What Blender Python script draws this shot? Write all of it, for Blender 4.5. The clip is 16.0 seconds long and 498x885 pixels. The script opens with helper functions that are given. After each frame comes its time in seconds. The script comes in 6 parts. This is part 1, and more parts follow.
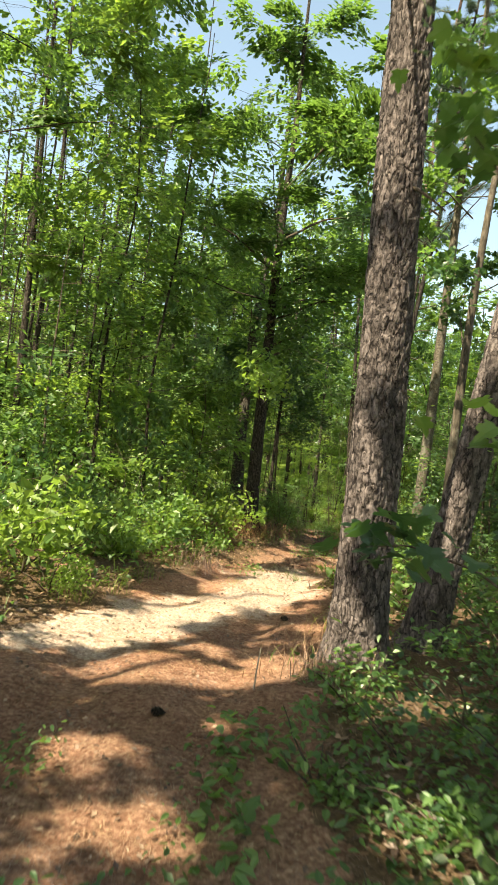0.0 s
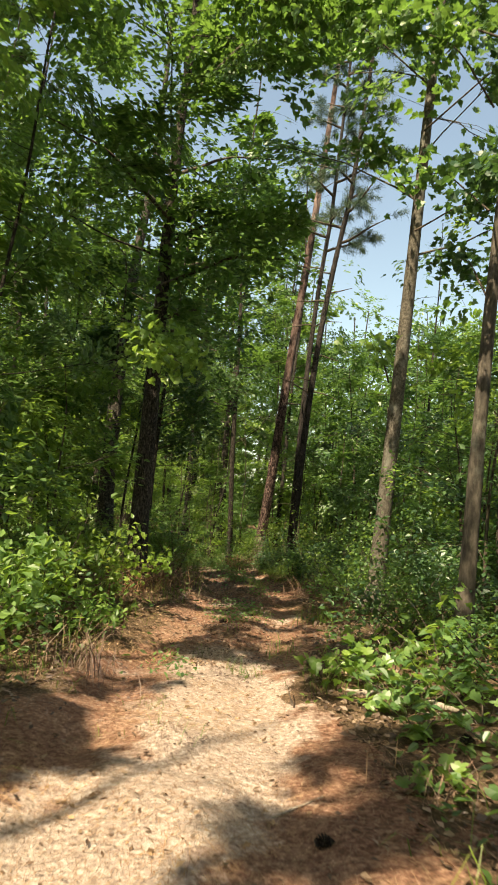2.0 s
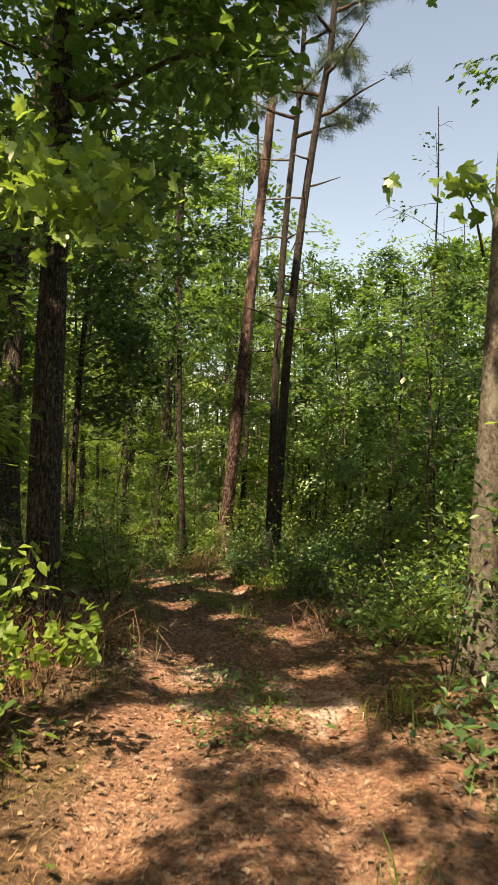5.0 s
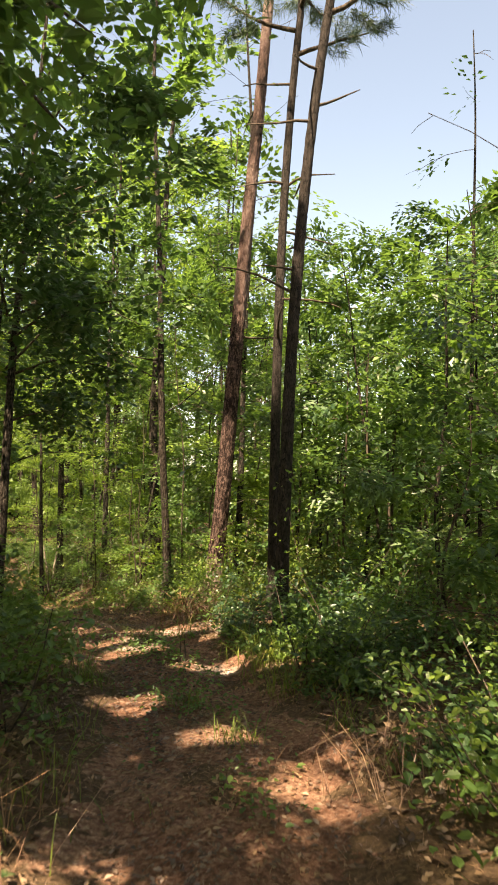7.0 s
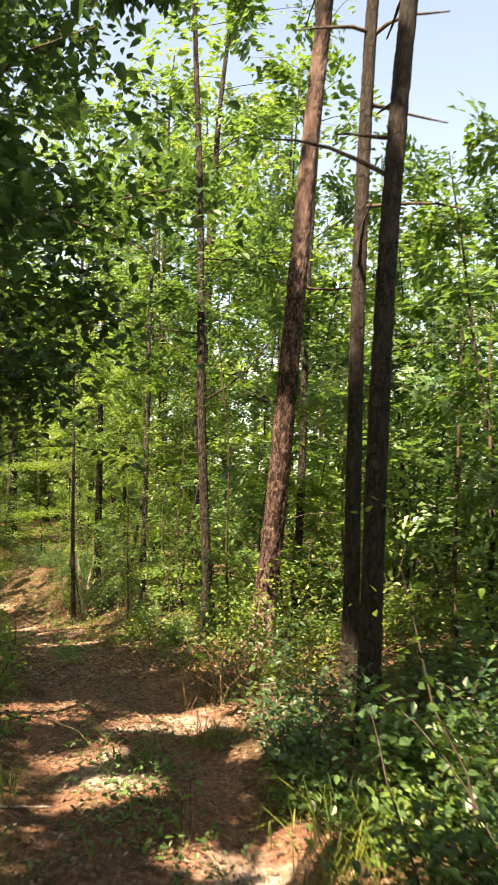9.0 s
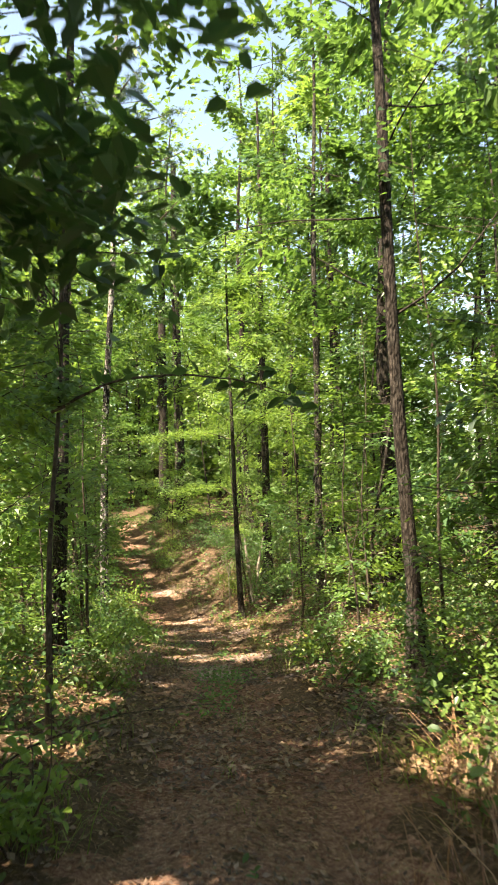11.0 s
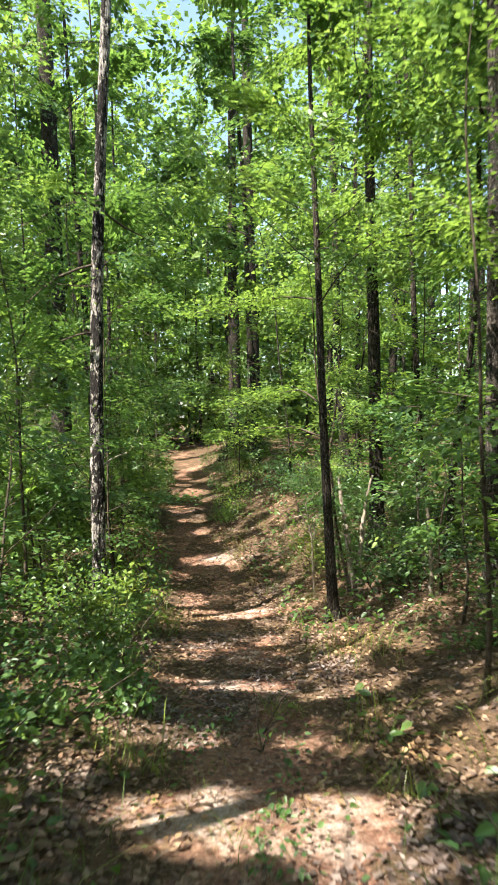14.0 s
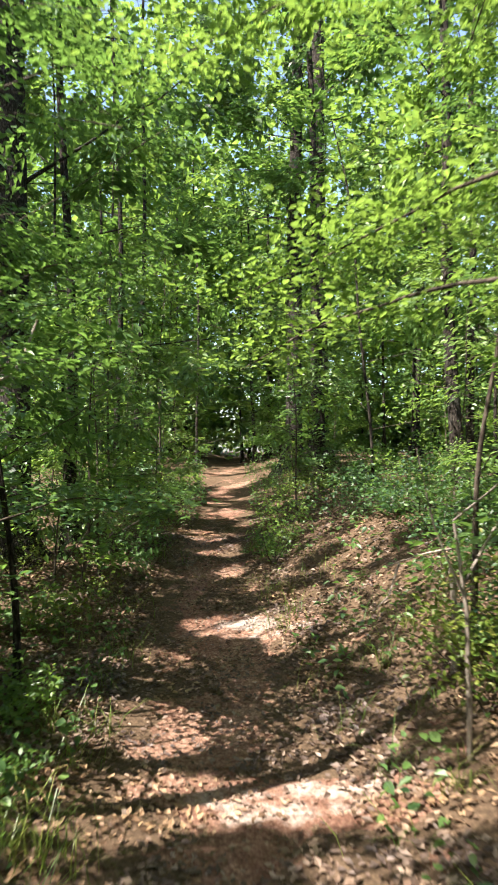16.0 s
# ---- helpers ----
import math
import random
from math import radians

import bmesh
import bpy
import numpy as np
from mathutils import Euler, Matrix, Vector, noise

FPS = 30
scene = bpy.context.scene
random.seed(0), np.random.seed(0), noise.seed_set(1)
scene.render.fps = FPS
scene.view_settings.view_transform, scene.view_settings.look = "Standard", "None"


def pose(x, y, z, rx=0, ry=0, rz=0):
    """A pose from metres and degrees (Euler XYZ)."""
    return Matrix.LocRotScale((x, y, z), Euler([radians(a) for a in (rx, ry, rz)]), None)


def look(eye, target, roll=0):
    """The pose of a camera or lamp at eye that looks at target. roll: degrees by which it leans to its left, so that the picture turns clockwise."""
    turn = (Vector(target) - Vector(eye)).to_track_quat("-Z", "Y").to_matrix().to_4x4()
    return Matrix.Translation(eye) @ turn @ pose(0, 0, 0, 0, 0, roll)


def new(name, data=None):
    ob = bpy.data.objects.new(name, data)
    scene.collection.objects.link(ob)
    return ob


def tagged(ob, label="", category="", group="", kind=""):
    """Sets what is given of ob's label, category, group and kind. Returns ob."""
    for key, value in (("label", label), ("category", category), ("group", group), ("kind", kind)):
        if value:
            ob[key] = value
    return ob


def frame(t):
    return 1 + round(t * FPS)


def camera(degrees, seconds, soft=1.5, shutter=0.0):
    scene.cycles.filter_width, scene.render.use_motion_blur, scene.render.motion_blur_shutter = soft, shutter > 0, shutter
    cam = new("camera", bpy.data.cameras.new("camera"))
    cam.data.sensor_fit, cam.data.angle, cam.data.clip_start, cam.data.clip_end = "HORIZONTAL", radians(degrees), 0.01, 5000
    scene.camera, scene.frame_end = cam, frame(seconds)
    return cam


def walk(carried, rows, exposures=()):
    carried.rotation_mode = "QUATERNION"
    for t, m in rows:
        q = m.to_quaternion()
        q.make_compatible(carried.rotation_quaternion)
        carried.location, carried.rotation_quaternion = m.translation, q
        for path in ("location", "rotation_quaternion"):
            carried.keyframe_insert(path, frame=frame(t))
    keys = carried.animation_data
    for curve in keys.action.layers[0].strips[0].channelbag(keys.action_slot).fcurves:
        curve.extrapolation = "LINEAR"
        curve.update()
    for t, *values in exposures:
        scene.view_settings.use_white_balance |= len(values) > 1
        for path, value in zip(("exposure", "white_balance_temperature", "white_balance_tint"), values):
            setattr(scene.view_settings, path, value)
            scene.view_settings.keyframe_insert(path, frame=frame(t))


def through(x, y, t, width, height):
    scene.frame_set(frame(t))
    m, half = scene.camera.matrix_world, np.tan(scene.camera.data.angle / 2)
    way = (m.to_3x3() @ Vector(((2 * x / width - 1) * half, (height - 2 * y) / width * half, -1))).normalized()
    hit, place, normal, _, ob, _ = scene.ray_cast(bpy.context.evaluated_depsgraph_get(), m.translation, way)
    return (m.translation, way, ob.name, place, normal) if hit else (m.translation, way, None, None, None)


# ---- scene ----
cam = camera(37.7, 16.0, soft=1.7, shutter=0.3)
METRES, EYE, TILT, LEAN, TURN = 32.0, 1.5, 2.0, -6.0, 0.0
ROWS = [
    (0.0, 0.0, 0.0, 0.0, -0.0, -0.0, 0.0),
    (0.5, -0.0059, 0.0347, -0.0022, -2.38, 0.97, 0.18),
    (1.0, -0.0106, 0.0681, -0.0043, -6.17, 1.43, 0.25),
    (1.5, -0.014, 0.0993, -0.005, -9.62, 2.05, 0.49),
    (2.0, -0.0171, 0.129, -0.0059, -12.04, 1.82, 0.63),
    (2.5, -0.0169, 0.155, -0.0067, -14.15, 1.18, 0.9),
    (3.0, -0.0153, 0.1805, -0.0076, -16.64, -0.06, 1.16),
    (3.5, -0.0135, 0.2031, -0.0066, -20.11, -1.04, -0.09),
    (4.0, -0.0107, 0.2235, -0.0069, -23.4, 0.86, -0.81),
    (4.5, -0.005, 0.2425, -0.009, -17.39, -0.58, 4.33),
    (5.0, -0.0003, 0.2622, -0.0093, -16.99, -0.47, 3.79),
    (7.5, 0.0355, 0.3708, -0.0123, -16.82, 0.68, 5.06),
    (8.0, 0.0424, 0.394, -0.0125, -16.23, 0.66, 4.96),
    (8.5, 0.0494, 0.4175, -0.0133, -15.02, 0.91, 4.52),
    (9.0, 0.0561, 0.4432, -0.0147, -12.14, 1.16, 4.49),
    (9.5, 0.0622, 0.4702, -0.0161, -7.93, 1.14, 5.18),
    (10.0, 0.0657, 0.4987, -0.0183, -4.05, 1.16, 5.94),
    (12.5, 0.0637, 0.6536, -0.0331, 6.62, -1.33, 8.23),
    (13.0, 0.0609, 0.692, -0.039, 7.79, -1.79, 8.33),
    (13.5, 0.0571, 0.7345, -0.0466, 8.55, -2.74, 7.89),
    (14.0, 0.0519, 0.7807, -0.0535, 8.73, -2.83, 7.09),
    (14.5, 0.0457, 0.8284, -0.0615, 9.54, -2.89, 6.37),
    (15.0, 0.0385, 0.878, -0.0689, 10.52, -1.82, 6.0),
    (15.5, 0.03, 0.9274, -0.0763, 11.95, -0.92, 5.82),
    (16.0, 0.0189, 0.9789, -0.0843, 13.77, 0.31, 5.85),
]
walk(cam, [(t, pose(0, 0, EYE, TILT, LEAN, TURN) @ pose(METRES * x, METRES * y, METRES * z, 90 + pitch, roll, yaw)) for t, x, y, z, yaw, pitch, roll in ROWS],
     exposures=[(0.0, 1.8, 8900, 0), (1.0, 1.57, 8900, 2), (1.6, 1.33, 8900, 2), (2.5, 1.36, 9500, 8), (3.5, 1.36, 10400, 15), (5.0, 1.45, 10200, 13), (7.3, 1.95, 10200, 14), (10.0, 2.18, 9200, 13), (12.5, 2.22, 7000, 2), (14.0, 1.98, 6800, 7), (16.0, 1.93, 6600, 11)])

# ---- world, sun, exposure ----
SUN_TO = Vector((-0.68, -0.73, 0.0)).normalized() * math.cos(radians(57)) + Vector((0, 0, math.sin(radians(57))))
world = bpy.data.worlds.new("daylight")
scene.world = world
world.use_nodes = True
sky_tex = world.node_tree.nodes.new("ShaderNodeTexSky")
sky_tex.sky_type = "NISHITA"
sky_tex.sun_disc = False
sky_tex.sun_elevation = radians(57)
sky_tex.sun_rotation = math.atan2(SUN_TO.x, SUN_TO.y)
sky_tex.air_density = 1.0
sky_tex.dust_density = 1.6
sky_tex.ozone_density = 1.0
world.node_tree.links.new(sky_tex.outputs[0], world.node_tree.nodes["Background"].inputs[0])
world.node_tree.nodes["Background"].inputs[1].default_value = 0.118
sun_lamp = bpy.data.lights.new("sun", "SUN")
sun_lamp.energy = 5.0
sun_lamp.angle = radians(0.55)
sun_lamp.color = (1.0, 0.95, 0.86)
new("sun", sun_lamp).matrix_world = look(SUN_TO * 80, (0, 0, 0))

# ---- numbers and noise ----
rng = np.random.default_rng(7)


def lattice(ix, iy, iz=0):
    """A repeatable random number for each cell of a lattice."""
    n = (ix.astype(np.int64) * 374761393 + iy.astype(np.int64) * 668265263 + np.int64(iz) * 2147483647) & 0x7FFFFFFF
    n = ((n ^ (n >> 13)) * 1274126177) & 0x7FFFFFFF
    n = ((n ^ (n >> 16)) * 1103515245) & 0x7FFFFFFF
    return ((n ^ (n >> 15)) & 0xFFFF) / 65535.0


def grain(x, y, salt=0):
    """Smooth value noise, 0 to 1."""
    ix, iy = np.floor(x), np.floor(y)
    fx, fy = x - ix, y - iy
    fx, fy = fx * fx * (3 - 2 * fx), fy * fy * (3 - 2 * fy)
    a, b = lattice(ix, iy, salt), lattice(ix + 1, iy, salt)
    c, d = lattice(ix, iy + 1, salt), lattice(ix + 1, iy + 1, salt)
    return (a * (1 - fx) + b * fx) * (1 - fy) + (c * (1 - fx) + d * fx) * fy


def smooth(v, a, b):
    v = np.clip((v - a) / (b - a), 0, 1)
    return v * v * (3 - 2 * v)


# ---- the lie of the land ----
TRAIL_Y = [-60, -6, 0, 4, 6, 8, 9.7, 11.2, 12.1, 13.5, 14.5, 16, 18, 20.2, 22.5, 25, 28, 32.3, 34.7, 36.5, 38.7, 42, 46, 53.4, 58, 80]
TRAIL_X = [3, 0.2, -0.5, -0.6, -0.35, 0, 0.25, 0.8, 1.1, 1.5, 1.85, 2.0, 2.1, 2.02, 1.85, 1.6, 1.25, 0.4, -0.2, -0.75, -1.45, -2.5, -3.3, -5.5, -6.7, -12]
LEVEL_Y = [-400, -5, 0, 5, 8.4, 12, 16, 18.5, 20, 22, 25, 27.5, 31, 34, 36, 39, 45, 58, 75, 600]
LEVEL_Z = [0, 0.1, 0.1, 0.15, 0.15, 0.15, 0.2, 0.15, 0.05, -0.15, -0.55, -0.9, -1.4, -1.8, -2.05, -1.9, -1.4, -0.6, -0.3, 0]
WALK_Y = [-4, 0, 4, 8, 12, 15, 16, 21, 25, 28, 31.5, 36]
WALK_X = [0, 0, -0.5, -0.05, 1.15, 2.0, 2.1, 2.05, 1.66, 1.25, 0.6, -0.2]


def eased(y, ys, vs):
    """A gently rounded line through the given heights or offsets."""
    return (np.interp(y - 1.0, ys, vs) + 2 * np.interp(y, ys, vs) + np.interp(y + 1.0, ys, vs)) / 4


def trail_x(y):
    return eased(y, TRAIL_Y, TRAIL_X)


def trail_half(y):
    return np.interp(y, [-5, 6, 8, 9.7, 11.5, 13.5, 16, 19, 22, 28, 33, 39, 44, 60], [1.2, 1.1, 1.0, 0.88, 0.95, 0.75, 0.72, 0.8, 0.88, 0.7, 0.82, 0.76, 0.6, 0.6])


def height(x, y):
    x, y = np.asarray(x, float), np.asarray(y, float)
    dx = x - trail_x(y)
    w = trail_half(y)
    z = eased(y, LEVEL_Y, LEVEL_Z)
    right = np.interp(y, [-10, 6, 16, 22, 30, 35, 45, 70], [0.2, 0.2, 0.2, 0.25, 0.6, 0.95, 0.9, 0.4])
    left = np.interp(y, [-10, 10, 20, 30, 40, 60], [0.2, 0.2, 0.2, 0.1, 0.15, 0.3])
    z = z + right * smooth(dx, w * 0.8, w + 2.6) + left * smooth(-dx, w * 0.8, w + 2.2)
    two = np.interp(y, [0, 9, 20, 26], [0.3, 1, 1, 0.1])
    z = z - two * 0.05 * (np.exp(-((dx - 0.5) / 0.2) ** 2) + np.exp(-((dx + 0.5) / 0.2) ** 2))
    z = z - 0.05 * np.exp(-(dx / (w * 0.8)) ** 4)
    near = np.exp(-((np.abs(dx) - 0) / 25.0) ** 2)
    z = z + (grain(x * 0.5, y * 0.5, 3) - 0.5) * 0.14 * (0.25 + smooth(np.abs(dx), w, w + 2))
    z = z + (grain(x * 2.3, y * 2.3, 5) - 0.5) * 0.05 * near + (grain(x * 7, y * 7, 6) - 0.5) * 0.022 * near
    return z


# sunny openings of the canopy over the ground: place and half-lengths across and along the trail
# sunny openings in the canopy, by stretches of the trail: middle and half widths of each patch on the ground
SUNNY_START = [(-0.3, 2.9, 0.35, 0.25), (-0.6, 3.6, 0.35, 0.25), (1.3, 5.9, 0.4, 0.4), (-0.9, 6.3, 0.6, 0.35), (1.9, 6.5, 0.45, 0.4), (-1.9, 6.6, 0.5, 0.9),
    (-2.6, 6.9, 1.0, 0.9), (-0.4, 7.2, 0.5, 0.62), (0.1, 7.8, 0.45, 0.4), (-0.5, 5.0, 0.5, 0.4), (0.2, 5.1, 0.5, 0.3), (1.1, 4.5, 0.5, 0.35), (0.9, 6.6, 0.4, 0.3), (1.4, 7.3, 0.4, 0.35), (2.5, 7.15, 0.4, 0.4), (-3.3, 7.6, 1.0, 1.0), (-2.2, 7.7, 1.3, 1.0)]
SUNNY_LANE = [(-2.2, 8.3, 0.7, 0.7), (1.5, 8.6, 0.5, 0.4), (0.3, 8.7, 0.9, 0.85), (2.1, 9.35, 0.9, 0.6), (-0.9, 9.5, 0.5, 0.5), (0.6, 9.8, 0.55, 0.6),
    (0.2, 9.9, 0.6, 0.4), (-0.1, 10.3, 0.5, 0.7), (-0.6, 10.6, 0.6, 0.6), (1.4, 11.5, 0.25, 0.25), (-1.3, 11.6, 0.6, 0.6), (0.3, 11.9, 0.4, 0.8),
    (1.6, 12.5, 0.4, 0.3), (0.8, 12.6, 0.45, 0.35)]
SUNNY_BEND = [(3.0, 12.95, 0.35, 0.3), (0.1, 13.3, 0.4, 0.5), (1.1, 13.5, 0.3, 0.3), (2.1, 13.5, 0.2, 0.25), (1.1, 14.0, 0.4, 0.4), (2.25, 14.7, 0.2, 0.2),
    (2.0, 15.6, 0.3, 0.25), (1.6, 16.4, 0.35, 0.3), (3.6, 16.9, 0.35, 0.3), (2.75, 17.4, 0.25, 0.2), (3.0, 17.4, 0.5, 0.4), (2.3, 17.5, 0.25, 0.2),
    (4.2, 17.9, 0.6, 0.5), (1.95, 18.4, 0.35, 0.25), (3.0, 18.9, 0.4, 0.3), (1.8, 19.1, 0.35, 0.3)]
SUNNY_RISE = [(3.4, 19.6, 0.7, 0.5), (2.35, 19.9, 0.6, 0.35), (2.6, 20.15, 0.5, 0.25), (3.2, 20.2, 0.3, 0.3), (3.9, 20.8, 0.6, 0.5), (3.5, 21.8, 0.5, 0.4),
    (3.7, 22.4, 0.9, 0.7), (0.4, 22.6, 0.5, 0.4), (4.6, 23.0, 0.6, 0.5), (0.0, 24.5, 0.7, 0.6), (3.5, 26.2, 0.6, 0.6), (-0.2, 26.2, 0.6, 0.6),
    (5.0, 26.5, 0.9, 0.9), (1.9, 27.9, 0.55, 0.25), (-0.6, 28.2, 0.6, 0.6), (1.25, 28.4, 0.85, 0.45), (3.6, 28.8, 0.8, 0.8)]
SUNNY_FAR = [(0.4, 29.6, 0.5, 0.3), (5.4, 30.0, 0.9, 0.9), (-0.6, 30.4, 0.6, 0.5), (1.6, 30.9, 0.5, 0.25), (0.5, 31.2, 0.6, 0.3), (3.5, 31.5, 0.4, 0.4),
    (-0.3, 32.4, 0.5, 0.4), (-1.2, 32.5, 0.7, 0.7), (0.0, 33.0, 0.35, 0.3), (-1.0, 35.0, 0.6, 0.5), (-0.7, 35.2, 0.5, 0.3), (0.0, 35.5, 1.0, 0.36),
    (0.3, 36.3, 0.35, 0.25), (-1.3, 36.4, 0.6, 0.6), (1.55, 37.3, 1.3, 1.0), (-1.15, 39.1, 0.85, 0.4), (-2.5, 42.7, 0.4, 0.3), (-3.2, 44.0, 0.7, 0.5),
    (-4.0, 46.5, 1.2, 0.9), (-4.1, 48, 0.4, 0.4), (-5.4, 53.5, 1.8, 1.8), (-6.4, 57.5, 2.0, 1.8)]
SUNNY = SUNNY_START + SUNNY_LANE + SUNNY_BEND + SUNNY_RISE + SUNNY_FAR


def landing(p):
    """Where on the ground the shadow of each point falls."""
    gx, gy = p[:, 0], p[:, 1]
    for _ in range(3):
        fall = (p[:, 2] - height(gx, gy)) / SUN_TO.z
        gx, gy = p[:, 0] - SUN_TO.x * fall, p[:, 1] - SUN_TO.y * fall
    return gx, gy


def over_opening(gx, gy):
    lit = np.zeros(len(gx), bool)
    edge = 1.0 + 0.5 * (grain(gx * 3, gy * 3, 9) - 0.5)
    for cx, cy, rx, ry in SUNNY:
        lit |= ((gx - cx) / rx) ** 2 + ((gy - cy) / ry) ** 2 < edge
    return lit


def sky_gap(p):
    """The gap in the canopy between the slim pines and the grey-barked tree."""
    line = 0.45 * p[:, 1] - 3.66 + 0.5 * (grain(p[:, 1] * 1.7, p[:, 2] * 1.7, 54) - 0.5)
    above = p[:, 2] - height(p[:, 0], p[:, 1])
    return (np.abs(p[:, 0] - line) < 0.115 * (p[:, 1] - 7.8)) & (p[:, 1] > 11.3) & (p[:, 1] < 18) & (above > 3.9) & (above < 2.2 + 0.66 * (p[:, 1] - 7.8))


def open_air(p, low=3.4, flecks=True):
    """Which of the points are free for a leaf: not in the walkway, and not over a sunny opening."""
    dx = np.abs(p[:, 0] - np.interp(p[:, 1], WALK_Y, WALK_X))
    above = p[:, 2] - height(p[:, 0], p[:, 1])
    keep = ~((dx < np.where(above < 1.9, 0.7, 1.15)) & (above > 0.3) & (above < low) & (p[:, 1] < 40))
    over = np.abs(p[:, 0] - trail_x(p[:, 1])) < trail_half(p[:, 1]) * 0.8
    keep &= ~(over & (above < 2.4))
    gx, gy = landing(p)
    keep &= ~(over_opening(gx, gy) & (above > 1.2))
    keep &= ~sky_gap(p)
    if not flecks:
        return keep
    fleck = 0.6 * grain(gx * 1.25 + 7, gy * 1.25, 21) + 0.4 * grain(gx * 3.1, gy * 3.1, 22)
    off_trail = gx - trail_x(gy)
    open_woods = 0.11 * smooth(off_trail, 1.2, 2.8) * smooth(gy, 13, 18) * (1 - 1.3 * smooth(gy, 29, 33)) + 0.16 * smooth(-off_trail, 1.0, 2.2) * smooth(gy, 5, 9) + 0.03 * smooth(np.abs(off_trail), 3.0, 4.5)
    shaded_bend = 0.25 * (smooth(gx, 1.9, 2.4) * (1 - smooth(gx, 4.0, 5.0)) * smooth(gy, 9.6, 10.2) * (1 - smooth(gy, 13.0, 13.8))) + 0.25 * np.exp(-((gx - 1.2) / 0.8) ** 4 - ((gy - 11.1) / 0.6) ** 4)
    shaded_bend = shaded_bend + 0.04 * smooth(gx, 2.5, 3.0) * (1 - smooth(gx, 4.2, 5.0)) * smooth(gy, 13.0, 13.8) * (1 - smooth(gy, 17.0, 18.5))
    shaded_bend = shaded_bend + 0.07 * np.exp(-(off_trail / 1.1) ** 4) * smooth(gy, 21, 25) + 0.12 * (1 - smooth(gy, 3.6, 5.0))
    shaded_bend = shaded_bend + 0.12 * np.exp(-((gx - 0.15) / 0.5) ** 4 - ((gy - 6.2) / 0.5) ** 4) + 0.2 * np.exp(-((gx - 2.2) / 0.8) ** 4 - ((gy - 25.7) / 0.7) ** 4)
    gap = 0.65 * grain(gx * 0.55 + 3, gy * 0.55, 51) + 0.35 * grain(gx * 1.6, gy * 1.6, 52)
    keep &= ~((gap > 0.565) & (above > 8.0) & (np.abs(off_trail) > np.where((gy > 9) & (gy < 20), 2.2, 0.4)))
    keep &= ~((fleck + open_woods - shaded_bend > np.interp(gy, [-5, 6, 10, 20, 26], [0.63, 0.61, 0.63, 0.62, 0.61])) & (above > 2.6))
    return keep


# ---- materials ----
def material(name):
    m = bpy.data.materials.new(name)
    m.use_nodes = True
    nodes, links = m.node_tree.nodes, m.node_tree.links
    return m, nodes, links, nodes["Principled BSDF"], nodes["Material Output"]


def ramp(nodes, links, source, stops):
    r = nodes.new("ShaderNodeValToRGB")
    links.new(source, r.inputs[0])
    while len(r.color_ramp.elements) < len(stops):
        r.color_ramp.elements.new(0.5)
    for e, (at, c) in zip(r.color_ramp.elements, stops):
        e.position, e.color = at, (*c, 1)
    return r.outputs[0]


def noise_of(nodes, links, scale, detail=4, rough=0.6, stretch=None):
    tc = nodes.new("ShaderNodeNewGeometry").outputs["Position"]
    if stretch:
        mp = nodes.new("ShaderNodeMapping")
        mp.inputs["Scale"].default_value = stretch
        links.new(tc, mp.inputs[0])
        tc = mp.outputs[0]
    n = nodes.new("ShaderNodeTexNoise")
    n.inputs["Scale"].default_value, n.inputs["Detail"].default_value, n.inputs["Roughness"].default_value = scale, detail, rough
    links.new(tc, n.inputs["Vector"])
    return n.outputs[0]


def mixed(nodes, links, factor, a, b, how="MIX"):
    m = nodes.new("ShaderNodeMix")
    m.data_type, m.blend_type = "RGBA", how
    for socket, value in ((m.inputs[0], factor), (m.inputs[6], a), (m.inputs[7], b)):
        if isinstance(value, (int, float)):
            socket.default_value = value
        elif isinstance(value, tuple):
            socket.default_value = (*value, 1)
        else:
            links.new(value, socket)
    return m.outputs[2]


def bumped(nodes, links, source, bsdf, strength, distance):
    b = nodes.new("ShaderNodeBump")
    b.inputs["Strength"].default_value, b.inputs["Distance"].default_value = strength, distance
    links.new(source, b.inputs["Height"])
    links.new(b.outputs[0], bsdf.inputs["Normal"])


def leaf_material(name, dark, mid, bright, through_colour, through=0.42, rough=0.4):
    m, nodes, links, bsdf, out = material(name)
    rnd = nodes.new("ShaderNodeNewGeometry").outputs["Random Per Island"]
    patch = ramp(nodes, links, noise_of(nodes, links, 0.9, 2), [(0.35, (0, 0, 0)), (0.65, (1, 1, 1))])
    base = ramp(nodes, links, rnd, [(0.0, dark), (0.55, mid), (1.0, bright)])
    base = mixed(nodes, links, patch, mixed(nodes, links, 1.0, base, (0.82, 0.9, 1.1), "MULTIPLY"), mixed(nodes, links, 1.0, base, (1.3, 1.15, 0.8), "MULTIPLY"))
    links.new(base, bsdf.inputs["Base Color"])
    bsdf.inputs["Roughness"].default_value = rough
    bsdf.inputs["Specular IOR Level"].default_value = 0.5
    tr = nodes.new("ShaderNodeBsdfTranslucent")
    links.new(ramp(nodes, links, rnd, [(0.0, tuple(v * 0.6 for v in through_colour)), (1.0, through_colour)]), tr.inputs[0])
    mix = nodes.new("ShaderNodeMixShader")
    mix.inputs[0].default_value = through
    links.new(bsdf.outputs[0], mix.inputs[1])
    links.new(tr.outputs[0], mix.inputs[2])
    links.new(mix.outputs[0], out.inputs[0])
    return m


